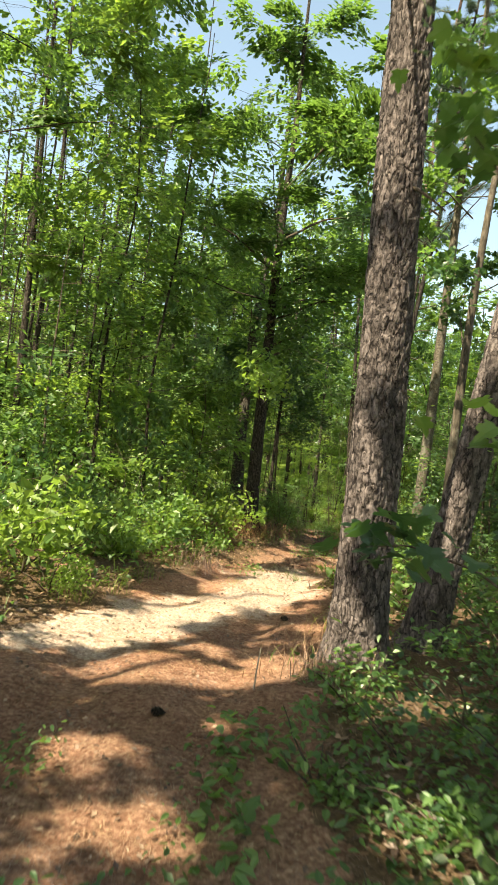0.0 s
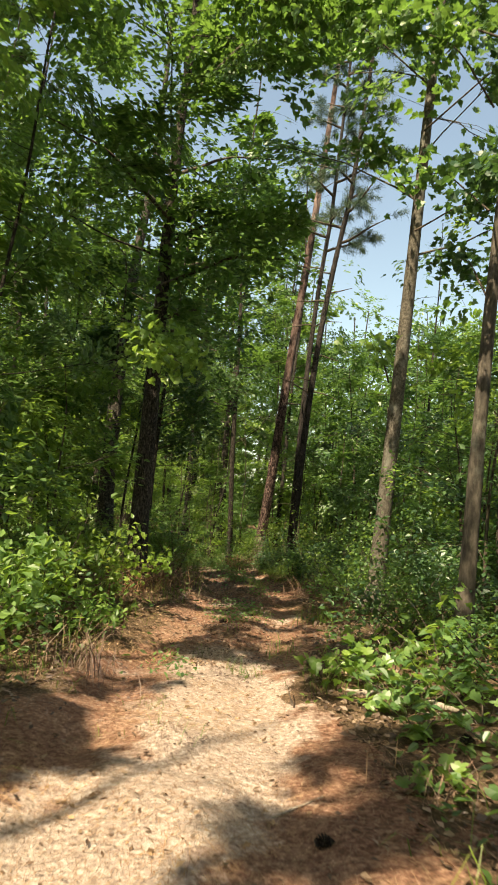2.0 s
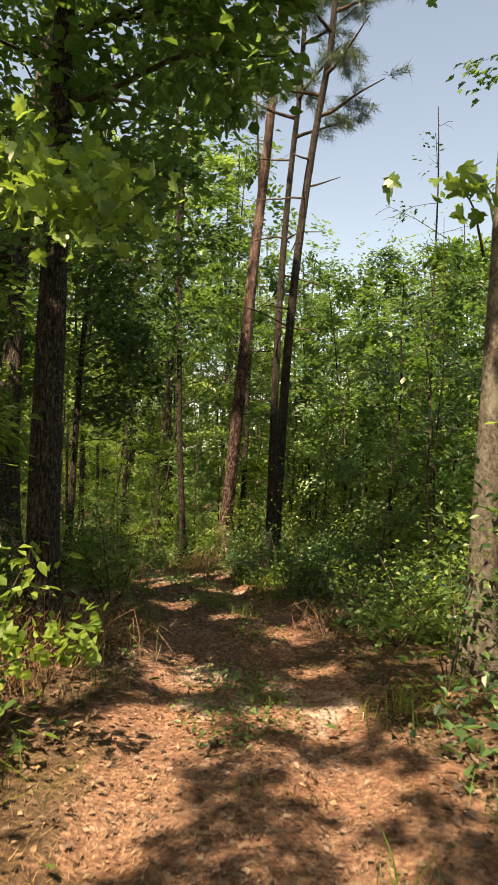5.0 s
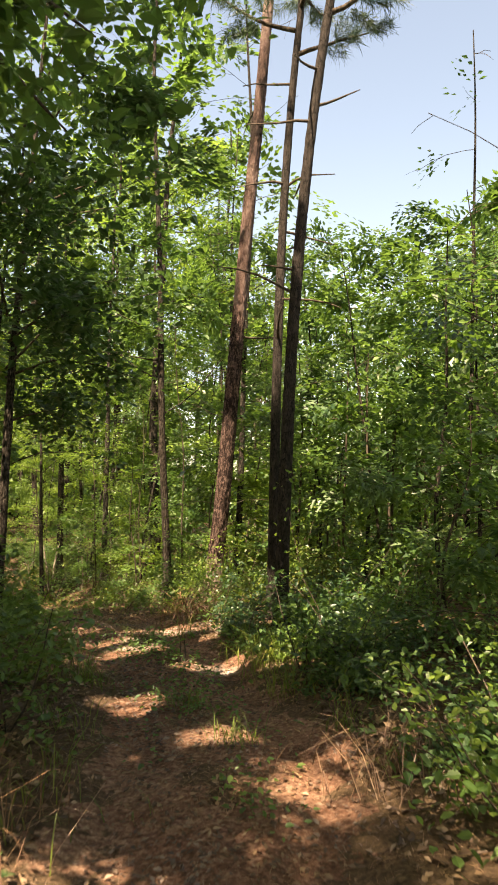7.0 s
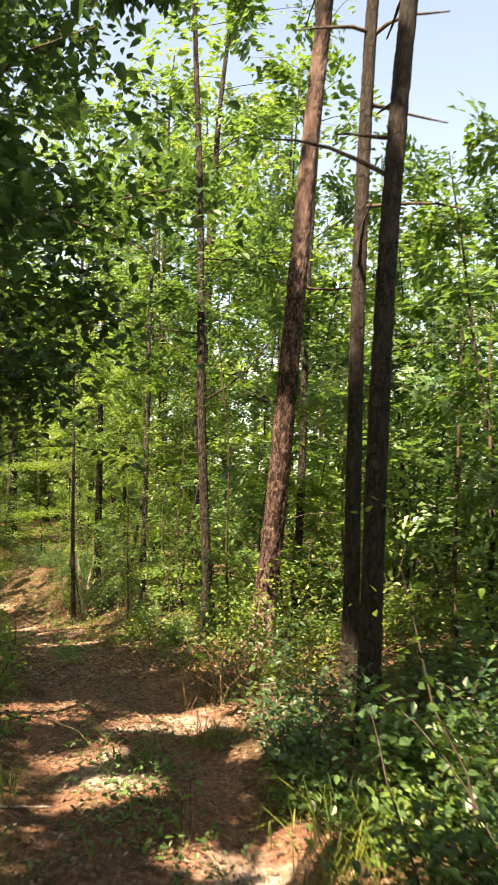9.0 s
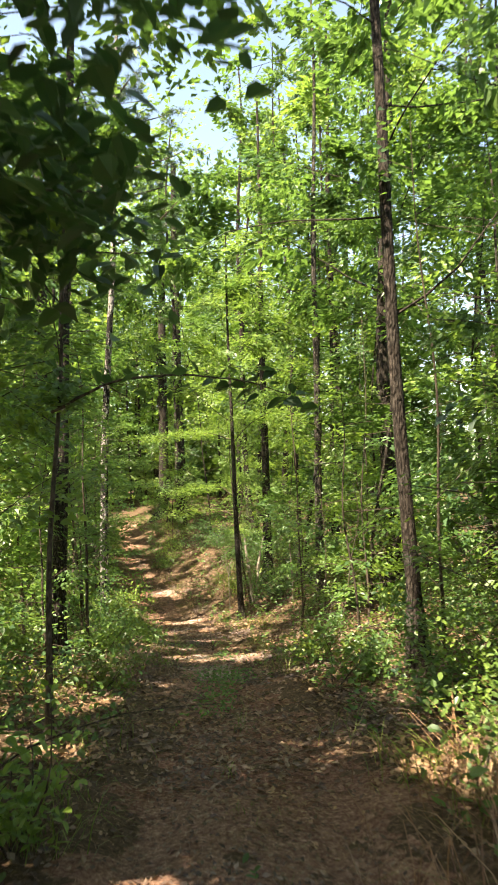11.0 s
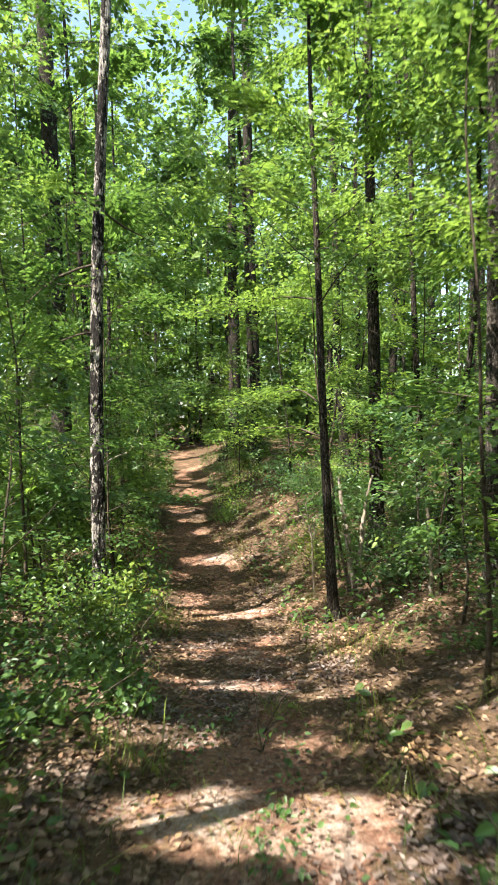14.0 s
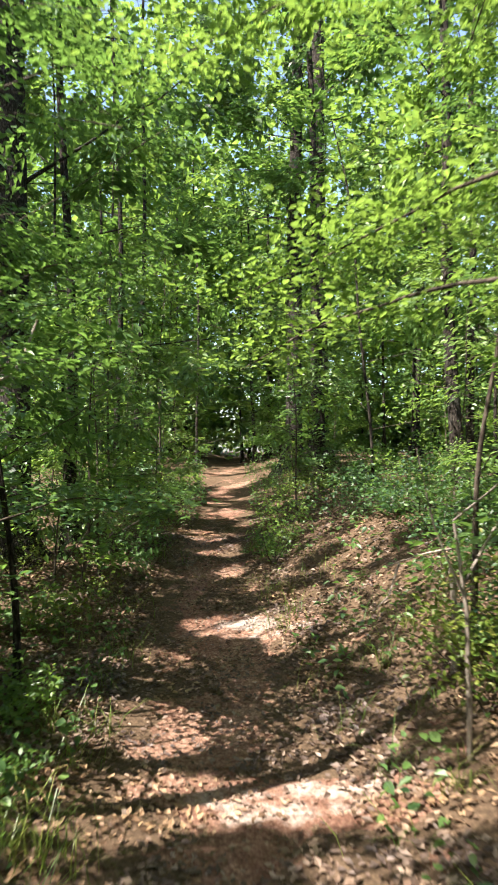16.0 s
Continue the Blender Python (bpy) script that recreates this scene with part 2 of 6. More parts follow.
def bark_material(name, crack, plate, pale, scale=14, stretch=(1, 1, 0.25), strength=0.8, moss=0.0, distance=0.02, furrow=0.0):
    m, nodes, links, bsdf, out = material(name)
    n = noise_of(nodes, links, scale, 6, 0.65, stretch)
    big = noise_of(nodes, links, 1.3, 3)
    c = ramp(nodes, links, n, [(0.36, crack), (0.5, plate), (0.68, pale)])
    if furrow:
        where = nodes.new("ShaderNodeMapping")
        where.inputs["Scale"].default_value = (1, 1, 0.16)
        links.new(nodes.new("ShaderNodeNewGeometry").outputs["Position"], where.inputs[0])
        shift = nodes.new("ShaderNodeTexNoise")
        shift.inputs["Scale"].default_value, shift.inputs["Detail"].default_value = 20, 4
        links.new(where.outputs[0], shift.inputs["Vector"])
        ridge = nodes.new("ShaderNodeTexVoronoi")
        ridge.feature, ridge.inputs["Scale"].default_value = "DISTANCE_TO_EDGE", furrow
        links.new(mixed(nodes, links, 0.045, where.outputs[0], shift.outputs["Color"], "ADD"), ridge.inputs["Vector"])
        groove = ramp(nodes, links, ridge.outputs["Distance"], [(0.0, (0.22, 0.2, 0.18)), (0.16, (1, 1, 1))])
        c = mixed(nodes, links, 0.85, c, mixed(nodes, links, 1.0, c, groove, "MULTIPLY"))
        n = mixed(nodes, links, 0.6, n, groove)
    c = mixed(nodes, links, big, c, mixed(nodes, links, 1.0, c, (1.35, 1.25, 1.2), "MULTIPLY"))
    if moss:
        spots = ramp(nodes, links, noise_of(nodes, links, 3.5, 5, 0.7), [(0.55, (0, 0, 0)), (0.68, (moss, moss, moss))])
        c = mixed(nodes, links, spots, c, (0.26, 0.27, 0.23))
    links.new(c, bsdf.inputs["Base Color"])
    bsdf.inputs["Roughness"].default_value = 0.92
    bsdf.inputs["Specular IOR Level"].default_value = 0.15
    bumped(nodes, links, n, bsdf, strength, distance)
    return m


def plate_bark_material(name, crack, low, high, scale=15.0, bare_to=None, smooth_from=None, contrast=0.0):
    """Bark of raised plates: dark cracks between them, each plate flaked and of its own tone."""
    m, nodes, links, bsdf, out = material(name)
    at = nodes.new("ShaderNodeAttribute")
    at.attribute_name = "plate"
    tone = nodes.new("ShaderNodeAttribute")
    tone.attribute_name = "tone"
    n = noise_of(nodes, links, 30, 6, 0.7, (1, 1, 0.55))
    where = nodes.new("ShaderNodeMapping")
    where.inputs["Scale"].default_value = (1, 1, 0.3)
    links.new(nodes.new("ShaderNodeNewGeometry").outputs["Position"], where.inputs[0])
    shift = nodes.new("ShaderNodeTexNoise")
    shift.inputs["Scale"].default_value, shift.inputs["Detail"].default_value = 16, 4
    links.new(where.outputs[0], shift.inputs["Vector"])
    moved = nodes.new("ShaderNodeMixRGB")
    moved.blend_type, moved.inputs[0].default_value = "ADD", 0.06
    links.new(where.outputs[0], moved.inputs[1])
    links.new(shift.outputs["Color"], moved.inputs[2])
    cells = {}
    for key, feature, size in (("edge", "DISTANCE_TO_EDGE", scale), ("cell", "F1", scale), ("flake", "DISTANCE_TO_EDGE", scale * 2.4)):
        vo = nodes.new("ShaderNodeTexVoronoi")
        vo.feature, vo.inputs["Scale"].default_value = feature, size
        links.new(moved.outputs[0], vo.inputs["Vector"])
        cells[key] = vo.outputs["Color"] if key == "cell" else vo.outputs["Distance"]
    gap = ramp(nodes, links, cells["edge"], [(0.015, (0, 0, 0)), (0.085, (1, 1, 1))])
    gap = mixed(nodes, links, 1.0, gap, ramp(nodes, links, noise_of(nodes, links, 9, 4, 0.6), [(0.42, (0.1, 0.1, 0.1)), (0.62, (0.9, 0.9, 0.9))]), "LIGHTEN")
    lip = ramp(nodes, links, cells["flake"], [(0.0, (0.55, 0.55, 0.55)), (0.06, (1, 1, 1))])
    flake = ramp(nodes, links, mixed(nodes, links, 0.55, mixed(nodes, links, 0.5, cells["cell"], tone.outputs["Fac"]), n), [(0.3 + contrast, low), (0.72 - contrast, high)])
    c = mixed(nodes, links, gap, crack, mixed(nodes, links, 1.0, flake, lip, "MULTIPLY"))
    c = mixed(nodes, links, ramp(nodes, links, at.outputs["Fac"], [(0.0, (0.6, 0.6, 0.6)), (0.5, (1, 1, 1))]), crack, c)
    c = mixed(nodes, links, 0.6, c, mixed(nodes, links, 1.0, c, ramp(nodes, links, n, [(0.25, (0.4, 0.37, 0.35)), (0.75, (1.55, 1.5, 1.48))]), "MULTIPLY"))
    if bare_to is not None:
        split = nodes.new("ShaderNodeSeparateXYZ")
        links.new(nodes.new("ShaderNodeNewGeometry").outputs["Position"], split.inputs[0])
        level = nodes.new("ShaderNodeMath")
        level.operation = "MULTIPLY_ADD"
        links.new(noise_of(nodes, links, 5, 4, 0.6, (1, 1, 0.4)), level.inputs[0])
        level.inputs[1].default_value = 1.4
        links.new(split.outputs[2], level.inputs[2])
        worn = ramp(nodes, links, level.outputs[0], [(0.0, (1, 1, 1)), (1.0, (0, 0, 0))])
        worn.node.color_ramp.elements[0].position, worn.node.color_ramp.elements[1].position = 0.93, 1.0
        level2 = nodes.new("ShaderNodeMath")
        level2.operation = "MULTIPLY"
        links.new(level.outputs[0], level2.inputs[0])
        level2.inputs[1].default_value = 1.0 / (bare_to + 0.7)
        links.new(level2.outputs[0], worn.node.inputs[0])
        timber = ramp(nodes, links, noise_of(nodes, links, 24, 5, 0.65, (1, 1, 0.12)), [(0.3, (0.14, 0.095, 0.075)), (0.7, (0.44, 0.34, 0.28))])
        c = mixed(nodes, links, worn, c, timber)
    if smooth_from is not None:
        high_up = nodes.new("ShaderNodeMath")
        high_up.operation = "SUBTRACT"
        links.new(level.outputs[0], high_up.inputs[0])
        high_up.inputs[1].default_value = smooth_from
        stripped = ramp(nodes, links, high_up.outputs[0], [(0.45, (0, 0, 0)), (0.6, (1, 1, 1))])
        skin = ramp(nodes, links, noise_of(nodes, links, 3.4, 6, 0.7, (1, 1, 0.35)), [(0.43, (0.03, 0.02, 0.018)), (0.52, (0.13, 0.08, 0.07)), (0.74, (0.36, 0.26, 0.235))])
        c = mixed(nodes, links, stripped, c, skin)
    links.new(c, bsdf.inputs["Base Color"])
    bsdf.inputs["Roughness"].default_value = 0.9
    bsdf.inputs["Specular IOR Level"].default_value = 0.2
    relief = mixed(nodes, links, 0.35, mixed(nodes, links, 1.0, gap, lip, "MULTIPLY"), n)
    bumped(nodes, links, relief, bsdf, 1.0, 0.02)
    return m


# lighter and darker leaf copies also put sun or shade into foliage colour
LEAF_BRIGHT = leaf_material("leaf_bright", (0.06, 0.122, 0.032), (0.11, 0.195, 0.05), (0.19, 0.285, 0.085), (0.36, 0.55, 0.09), 0.44)
LEAF_GREEN = leaf_material("leaf_green", (0.034, 0.082, 0.03), (0.068, 0.14, 0.045), (0.122, 0.21, 0.075), (0.23, 0.41, 0.075), 0.41)
LEAF_DEEP = leaf_material("leaf_deep", (0.02, 0.052, 0.026), (0.04, 0.09, 0.038), (0.075, 0.142, 0.055), (0.12, 0.25, 0.055), 0.35)
NEEDLE = leaf_material("pine_needle", (0.03, 0.058, 0.04), (0.05, 0.088, 0.06), (0.08, 0.125, 0.08), (0.06, 0.12, 0.03), 0.2)
GRASS = leaf_material("grass_blade", (0.06, 0.11, 0.02), (0.1, 0.16, 0.03), (0.2, 0.22, 0.06), (0.2, 0.28, 0.04), 0.35)
STRAW = leaf_material("dry_straw", (0.12, 0.064, 0.043), (0.22, 0.13, 0.09), (0.4, 0.275, 0.2), (0.16, 0.1, 0.05), 0.12, 0.7)
DEAD_LEAF = leaf_material("dead_leaf", (0.045, 0.026, 0.019), (0.125, 0.078, 0.056), (0.31, 0.22, 0.165), (0.2, 0.1, 0.04), 0.12, 0.6)
BARK_GREY = bark_material("bark_grey", (0.018, 0.016, 0.014), (0.06, 0.053, 0.047), (0.19, 0.172, 0.155), 60, (1, 1, 0.5), 1.0, 0.2, 0.02, 40)
BARK_DARK = bark_material("bark_dark", (0.014, 0.012, 0.011), (0.04, 0.034, 0.03), (0.12, 0.106, 0.094), 60, (1, 1, 0.5), 1.0, 0.12, 0.02, 36)
SMOOTH_BARK = bark_material("smooth_bark", (0.036, 0.032, 0.027), (0.078, 0.07, 0.059), (0.145, 0.132, 0.115), 45, (1, 1, 0.7), 0.6, 0.35, 0.006)
# darker copy of the dark bark, with the shade of the woods in its colour
SHADED_BARK = bark_material("shaded_bark", (0.012, 0.01, 0.009), (0.035, 0.029, 0.025), (0.09, 0.078, 0.066), 40, (1, 1, 0.4), 1.0, 0.12, 0.02, 30)
TWIG = bark_material("twig_bark", (0.025, 0.02, 0.016), (0.06, 0.048, 0.038), (0.12, 0.1, 0.082), 30, (1, 1, 0.4), 0.4)
PALE_WOOD = bark_material("weathered_wood", (0.1, 0.085, 0.07), (0.22, 0.19, 0.16), (0.36, 0.32, 0.275), 22, (1, 1, 0.12), 0.6, 0.0, 0.008)
PINE_BARK = plate_bark_material("pine_bark", (0.01, 0.008, 0.009), (0.058, 0.048, 0.048), (0.19, 0.16, 0.162), 17, contrast=0.06)
DARK_PINE_BARK = plate_bark_material("dark_pine_bark", (0.008, 0.007, 0.007), (0.026, 0.021, 0.02), (0.07, 0.058, 0.053), 32)
PALE_BARK = bark_material("pale_bark", (0.032, 0.028, 0.024), (0.066, 0.057, 0.048), (0.13, 0.112, 0.095), 20, (1, 1, 0.3), 0.4, 0.3, 0.008)
DEAD_PINE_BARK = plate_bark_material("dead_pine_bark", (0.01, 0.006, 0.005), (0.035, 0.02, 0.018), (0.2, 0.132, 0.118), 62, 0.7, 4.6, 0.14)
PEELING_BARK = plate_bark_material("peeling_bark", (0.008, 0.007, 0.007), (0.02, 0.017, 0.016), (0.36, 0.33, 0.31), 9, contrast=0.19)


def ground_material():
    m, nodes, links, bsdf, out = material("forest_ground")
    at = nodes.new("ShaderNodeAttribute")
    at.attribute_name = "bare"
    fine = noise_of(nodes, links, 34, 8, 0.72)
    mid = noise_of(nodes, links, 3.2, 5, 0.65)
    wide = noise_of(nodes, links, 0.55, 3)
    clod = noise_of(nodes, links, 11, 5, 0.7)
    clay = ramp(nodes, links, fine, [(0.3, (0.065, 0.034, 0.025)), (0.5, (0.21, 0.115, 0.082)), (0.68, (0.43, 0.28, 0.21))])
    clay = mixed(nodes, links, ramp(nodes, links, clod, [(0.36, (0, 0, 0)), (0.6, (1, 1, 1))]), mixed(nodes, links, 1.0, clay, (0.66, 0.6, 0.58), "MULTIPLY"), clay)
    clay = mixed(nodes, links, mid, clay, mixed(nodes, links, 1.0, clay, (1.1, 1.0, 0.95), "MULTIPLY"))
    pale = mixed(nodes, links, 1.0, clay, (1.3, 1.42, 1.45), "MULTIPLY")
    clay = mixed(nodes, links, ramp(nodes, links, wide, [(0.45, (0, 0, 0)), (0.62, (1, 1, 1))]), clay, pale)
    # pale sand tone that brightens the clay where the sun patches fall
    sand_at = nodes.new("ShaderNodeAttribute")
    sand_at.attribute_name = "sunlit_sand"
    sunlit_sand = ramp(nodes, links, fine, [(0.3, (0.16, 0.112, 0.092)), (0.5, (0.38, 0.292, 0.248)), (0.68, (0.62, 0.53, 0.475))])
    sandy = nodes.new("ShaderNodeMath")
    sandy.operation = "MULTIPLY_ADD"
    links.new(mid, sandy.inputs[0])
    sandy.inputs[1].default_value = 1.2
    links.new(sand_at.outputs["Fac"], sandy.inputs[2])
    clay = mixed(nodes, links, ramp(nodes, links, sandy.outputs[0], [(0.82, (0, 0, 0)), (1.45, (1, 1, 1))]), clay, sunlit_sand)
    mould = ramp(nodes, links, fine, [(0.25, (0.03, 0.02, 0.013)), (0.5, (0.1, 0.065, 0.042)), (0.75, (0.24, 0.16, 0.1))])
    ragged = nodes.new("ShaderNodeMath")
    ragged.operation = "MULTIPLY_ADD"
    links.new(mid, ragged.inputs[0])
    ragged.inputs[1].default_value = 1.5
    links.new(at.outputs["Fac"], ragged.inputs[2])
    mask = ramp(nodes, links, ragged.outputs[0], [(0.95, (0, 0, 0)), (1.4, (1, 1, 1))])
    links.new(mixed(nodes, links, mask, mould, clay), bsdf.inputs["Base Color"])
    bsdf.inputs["Roughness"].default_value = 0.95
    bsdf.inputs["Specular IOR Level"].default_value = 0.1
    bumped(nodes, links, mixed(nodes, links, 0.5, fine, clod), bsdf, 1.0, 0.04)
    return m


GROUND = ground_material()


# ---- mesh making ----
def mesh_of(name, verts, faces, mat, shade=True, **values):
    """A mesh from arrays: all faces have the same number of corners. values: point attributes."""
    verts, faces = np.asarray(verts, np.float32), np.asarray(faces, np.int32)
    me = bpy.data.meshes.new(name)
    me.vertices.add(len(verts))
    me.vertices.foreach_set("co", verts.ravel())
    me.loops.add(faces.size)
    me.loops.foreach_set("vertex_index", faces.ravel())
    me.polygons.add(len(faces))
    me.polygons.foreach_set("loop_start", np.arange(0, faces.size, faces.shape[1], dtype=np.int32))
    me.polygons.foreach_set("use_smooth", np.full(len(faces), shade))
    for key, v in values.items():
        me.attributes.new(key, "FLOAT", "POINT").data.foreach_set("value", np.asarray(v, np.float32))
    me.update(calc_edges=True)
    me.validate()
    me.materials.append(mat)
    return me


def part(name, me, parent, label=""):
    ob = new(name, me)
    ob.parent = parent
    return tagged(ob, label)


def thing(name, at, label, category, group="", kind=""):
    ob = new(name)
    ob.location = at
    ob.empty_display_size = 0.2
    return tagged(ob, label, category, group, kind)


def tube(path, radii, sides):
    """A tapered tube along the path: points and four-cornered faces."""
    path, radii = np.asarray(path, float), np.asarray(radii, float)
    d = np.gradient(path, axis=0)
    d /= np.linalg.norm(d, axis=1)[:, None] + 1e-9
    ref = np.where(np.abs(d[:, 2:3]) > 0.9, np.array([[1.0, 0, 0]]), np.array([[0, 0, 1.0]]))
    u = np.cross(ref, d)
    u /= np.linalg.norm(u, axis=1)[:, None] + 1e-9
    if np.abs(d[:, 2]).min() > 0.6:
        u = np.cross(np.array([[0, 1.0, 0]]), d)
        u /= np.linalg.norm(u, axis=1)[:, None]
    v = np.cross(d, u)
    a = np.linspace(0, 2 * np.pi, sides, endpoint=False)
    ring = path[:, None, :] + radii[:, None, None] * (np.cos(a)[None, :, None] * u[:, None, :] + np.sin(a)[None, :, None] * v[:, None, :])
    n = len(path)
    i = np.arange(n - 1)[:, None] * sides
    j = np.arange(sides)[None, :]
    k = (j + 1) % sides
    faces = np.stack([i + j, i + k, i + sides + k, i + sides + j], -1).reshape(-1, 4)
    return ring.reshape(-1, 3), faces


def joined(pieces):
    verts, faces, at = [], [], 0
    for v, f in pieces:
        verts.append(v)
        faces.append(f + at)
        at += len(v)
    return np.concatenate(verts), np.concatenate(faces)


def unit(n):
    v = rng.normal(size=(n, 3))
    return v / (np.linalg.norm(v, axis=1)[:, None] + 1e-9)


def leaf_blades(p, size, flat=1.6, fine=None, wide=0.5, droop=0.35, face=None, axis=None):
    """Leaves at the points p: folded a little along the midrib, tips drooping. fine: which of them have shoulders (six corners), else four.
    face and axis: the way that each blade faces and points, else at random."""
    n = len(p)
    fine = np.zeros(n, bool) if fine is None else np.broadcast_to(fine, n)
    size = np.broadcast_to(size, n)[:, None] * rng.uniform(0.6, 1.25, (n, 1))
    up = unit(n) + np.array([0, 0, flat]) if face is None else face + 0.3 * unit(n)
    up /= np.linalg.norm(up, axis=1)[:, None]
    a = np.cross(up, unit(n)) if axis is None else axis - up * np.sum(axis * up, 1)[:, None]
    a /= np.linalg.norm(a, axis=1)[:, None] + 1e-9
    b = np.cross(up, a)
    tip = p + a * size - up * size * droop * rng.uniform(0.2, 1, (n, 1))
    w = wide * rng.uniform(0.8, 1.2, (n, 1)) * size * 0.5
    rise = up * w * rng.uniform(0.0, 0.3, (n, 1))
    c, q = ~fine, fine
    mid = p + a * size * 0.42
    v4 = np.stack([p, mid + b * w + rise, tip, mid - b * w + rise], 1)[c]
    i = np.arange(len(v4))[:, None]
    f4 = np.concatenate([i * 4 + [0, 1, 2], i * 4 + [0, 2, 3]], 1).reshape(-1, 3)
    lo, hi = p + a * size * 0.25, p + a * size * 0.62 - up * size * droop * 0.2
    v6 = np.stack([p, lo + b * w * 0.9 + rise, hi + b * w * 0.8 + rise, tip, hi - b * w * 0.8 + rise, lo - b * w * 0.9 + rise], 1)[q]
    i = np.arange(len(v6))[:, None]
    f6 = np.concatenate([i * 6 + [0, 1, 2], i * 6 + [0, 2, 3], i * 6 + [0, 3, 4], i * 6 + [0, 4, 5]], 1).reshape(-1, 3)
    return np.concatenate([v4.reshape(-1, 3), v6.reshape(-1, 3)]), np.concatenate([f4, f6 + 4 * len(v4)])


def on_sprays(twigs, n, width, tilt=0.4, uneven=0.6):
    """Places for n leaves on flat sprays, one spray along each twig: the points, the way each leaf faces and the way it points."""
    share = rng.gamma(uneven, size=len(twigs)) + 0.12
    first, last = np.array([w[0] for w in twigs]), np.array([w[-1] for w in twigs])
    along = last - first
    length = np.linalg.norm(along, axis=1)
    share *= 0.25 + length / (length.mean() + 1e-9)
    which = rng.choice(len(twigs), n, p=share / share.sum())
    middle = np.array([w[len(w) // 2] for w in twigs])
    along /= np.linalg.norm(along, axis=1)[:, None] + 1e-9
    face = np.array([0, 0, 1.0]) + rng.normal(size=(len(twigs), 3)) * tilt
    face -= along * np.sum(face * along, 1)[:, None] * 0.7
    face /= np.linalg.norm(face, axis=1)[:, None]
    side = np.cross(face, along)
    side /= np.linalg.norm(side, axis=1)[:, None] + 1e-9
    u = rng.uniform(0, 1.08, n)[:, None]
    f, m, e = first[which], middle[which], last[which]
    line = f * (1 - u) ** 2 + 2 * (2 * m - 0.5 * (f + e)) * u * (1 - u) + e * u ** 2
    off = rng.uniform(-1, 1, n)[:, None] * (0.35 + 0.65 * np.sin(np.clip(u, 0, 1) * 2.6 + 0.3)) * np.minimum(width, 0.15 + 0.6 * length[which])[:, None]
    p = line + side[which] * off - face[which] * np.abs(off) * 0.22 + along[which] * np.abs(off) * 0.5 + rng.normal(size=(n, 3)) * (0.03 + 0.06 * width)
    return p, face[which], along[which] * 0.8 + side[which] * np.sign(off) + unit(n) * 0.35


def close_by(p, reach=2.2):
    """Which points a walker passes near."""
    above = p[:, 2] - np.interp(p[:, 1], LEVEL_Y, LEVEL_Z)
    return (np.abs(p[:, 0] - np.interp(p[:, 1], WALK_Y, WALK_X)) < reach) & (above < 5) & (p[:, 1] < 44)


def lobed_leaves(p, size, flat=1.0, face=None, axis=None):
    """Broad leaves like a maple's: a toothed outline of five lobes, cupped along the midrib."""
    n = len(p)
    size = np.broadcast_to(size, n)[:, None] * rng.uniform(0.7, 1.2, (n, 1))
    up = unit(n) + np.array([0, 0, flat]) if face is None else face + 0.35 * unit(n)
    up /= np.linalg.norm(up, axis=1)[:, None]
    a = np.cross(up, unit(n)) if axis is None else axis - up * np.sum(axis * up, 1)[:, None]
    a /= np.linalg.norm(a, axis=1)[:, None] + 1e-9
    b = np.cross(up, a)
    half = [(-0.04, 0.2), (0.12, 0.5), (0.24, 0.33), (0.4, 0.46), (0.62, 0.36), (0.6, 0.17), (0.82, 0.15)]
    outline = [(0.0, 0.0)] + half + [(1.0, 0.0)] + [(u, -w) for u, w in reversed(half)]
    m = len(outline)
    v = np.stack([p + size * (a * u + b * w + up * (0.25 * abs(w) - 0.28 * u * u)) for u, w in outline] + [p + size * (a * 0.4 - up * 0.04)], 1)
    i = np.arange(n)[:, None]
    f = np.concatenate([i * (m + 1) + [m, k, (k + 1) % m] for k in range(m)], 1).reshape(-1, 3)
    return v.reshape(-1, 3), f


def bend(start, direction, length, n, lift=0.0, wander=0.08):
    """A branch line: it sets out in a direction and lifts or sags on the way."""
    d = np.array(direction, float)
    d /= np.linalg.norm(d)
    pts = [np.array(start, float)]
    for k in range(n - 1):
        d = d + np.array([0, 0, lift / n]) + rng.normal(size=3) * wander
        d /= np.linalg.norm(d)
        pts.append(pts[-1] + d * length / (n - 1))
    return np.array(pts)


def trunk_line(base, tall, lean, sway, n=26, bow=0.0):
    s = np.linspace(0, 1, n)
    z = tall * s
    ph = rng.uniform(0, 6.28, 4)
    x = base[0] + lean[0] * z + bow * z * np.minimum(z, 8) + sway * (np.sin(s * 5 + ph[0]) - np.sin(ph[0])) * s + 0.2 * sway * (np.sin(s * 13 + ph[2]) - np.sin(ph[2]))
    y = base[1] + lean[1] * z + sway * (np.sin(s * 4 + ph[1]) - np.sin(ph[1])) * s
    return np.stack([x, y, base[2] - 0.25 + (tall + 0.25) * s], 1)


def flare(path, dia, tip=0.25, root=0.55):
    """Radii of a trunk: a root flare at the ground, then an even taper."""
    up = path[:, 2] - path[0, 2] - 0.25
    tall = up[-1]
    return dia * 0.5 * (1 - (1 - tip) * np.clip(up / tall, 0, 1)) + dia * 0.5 * root * np.exp(-np.clip(up, -0.2, 9) / 0.22)


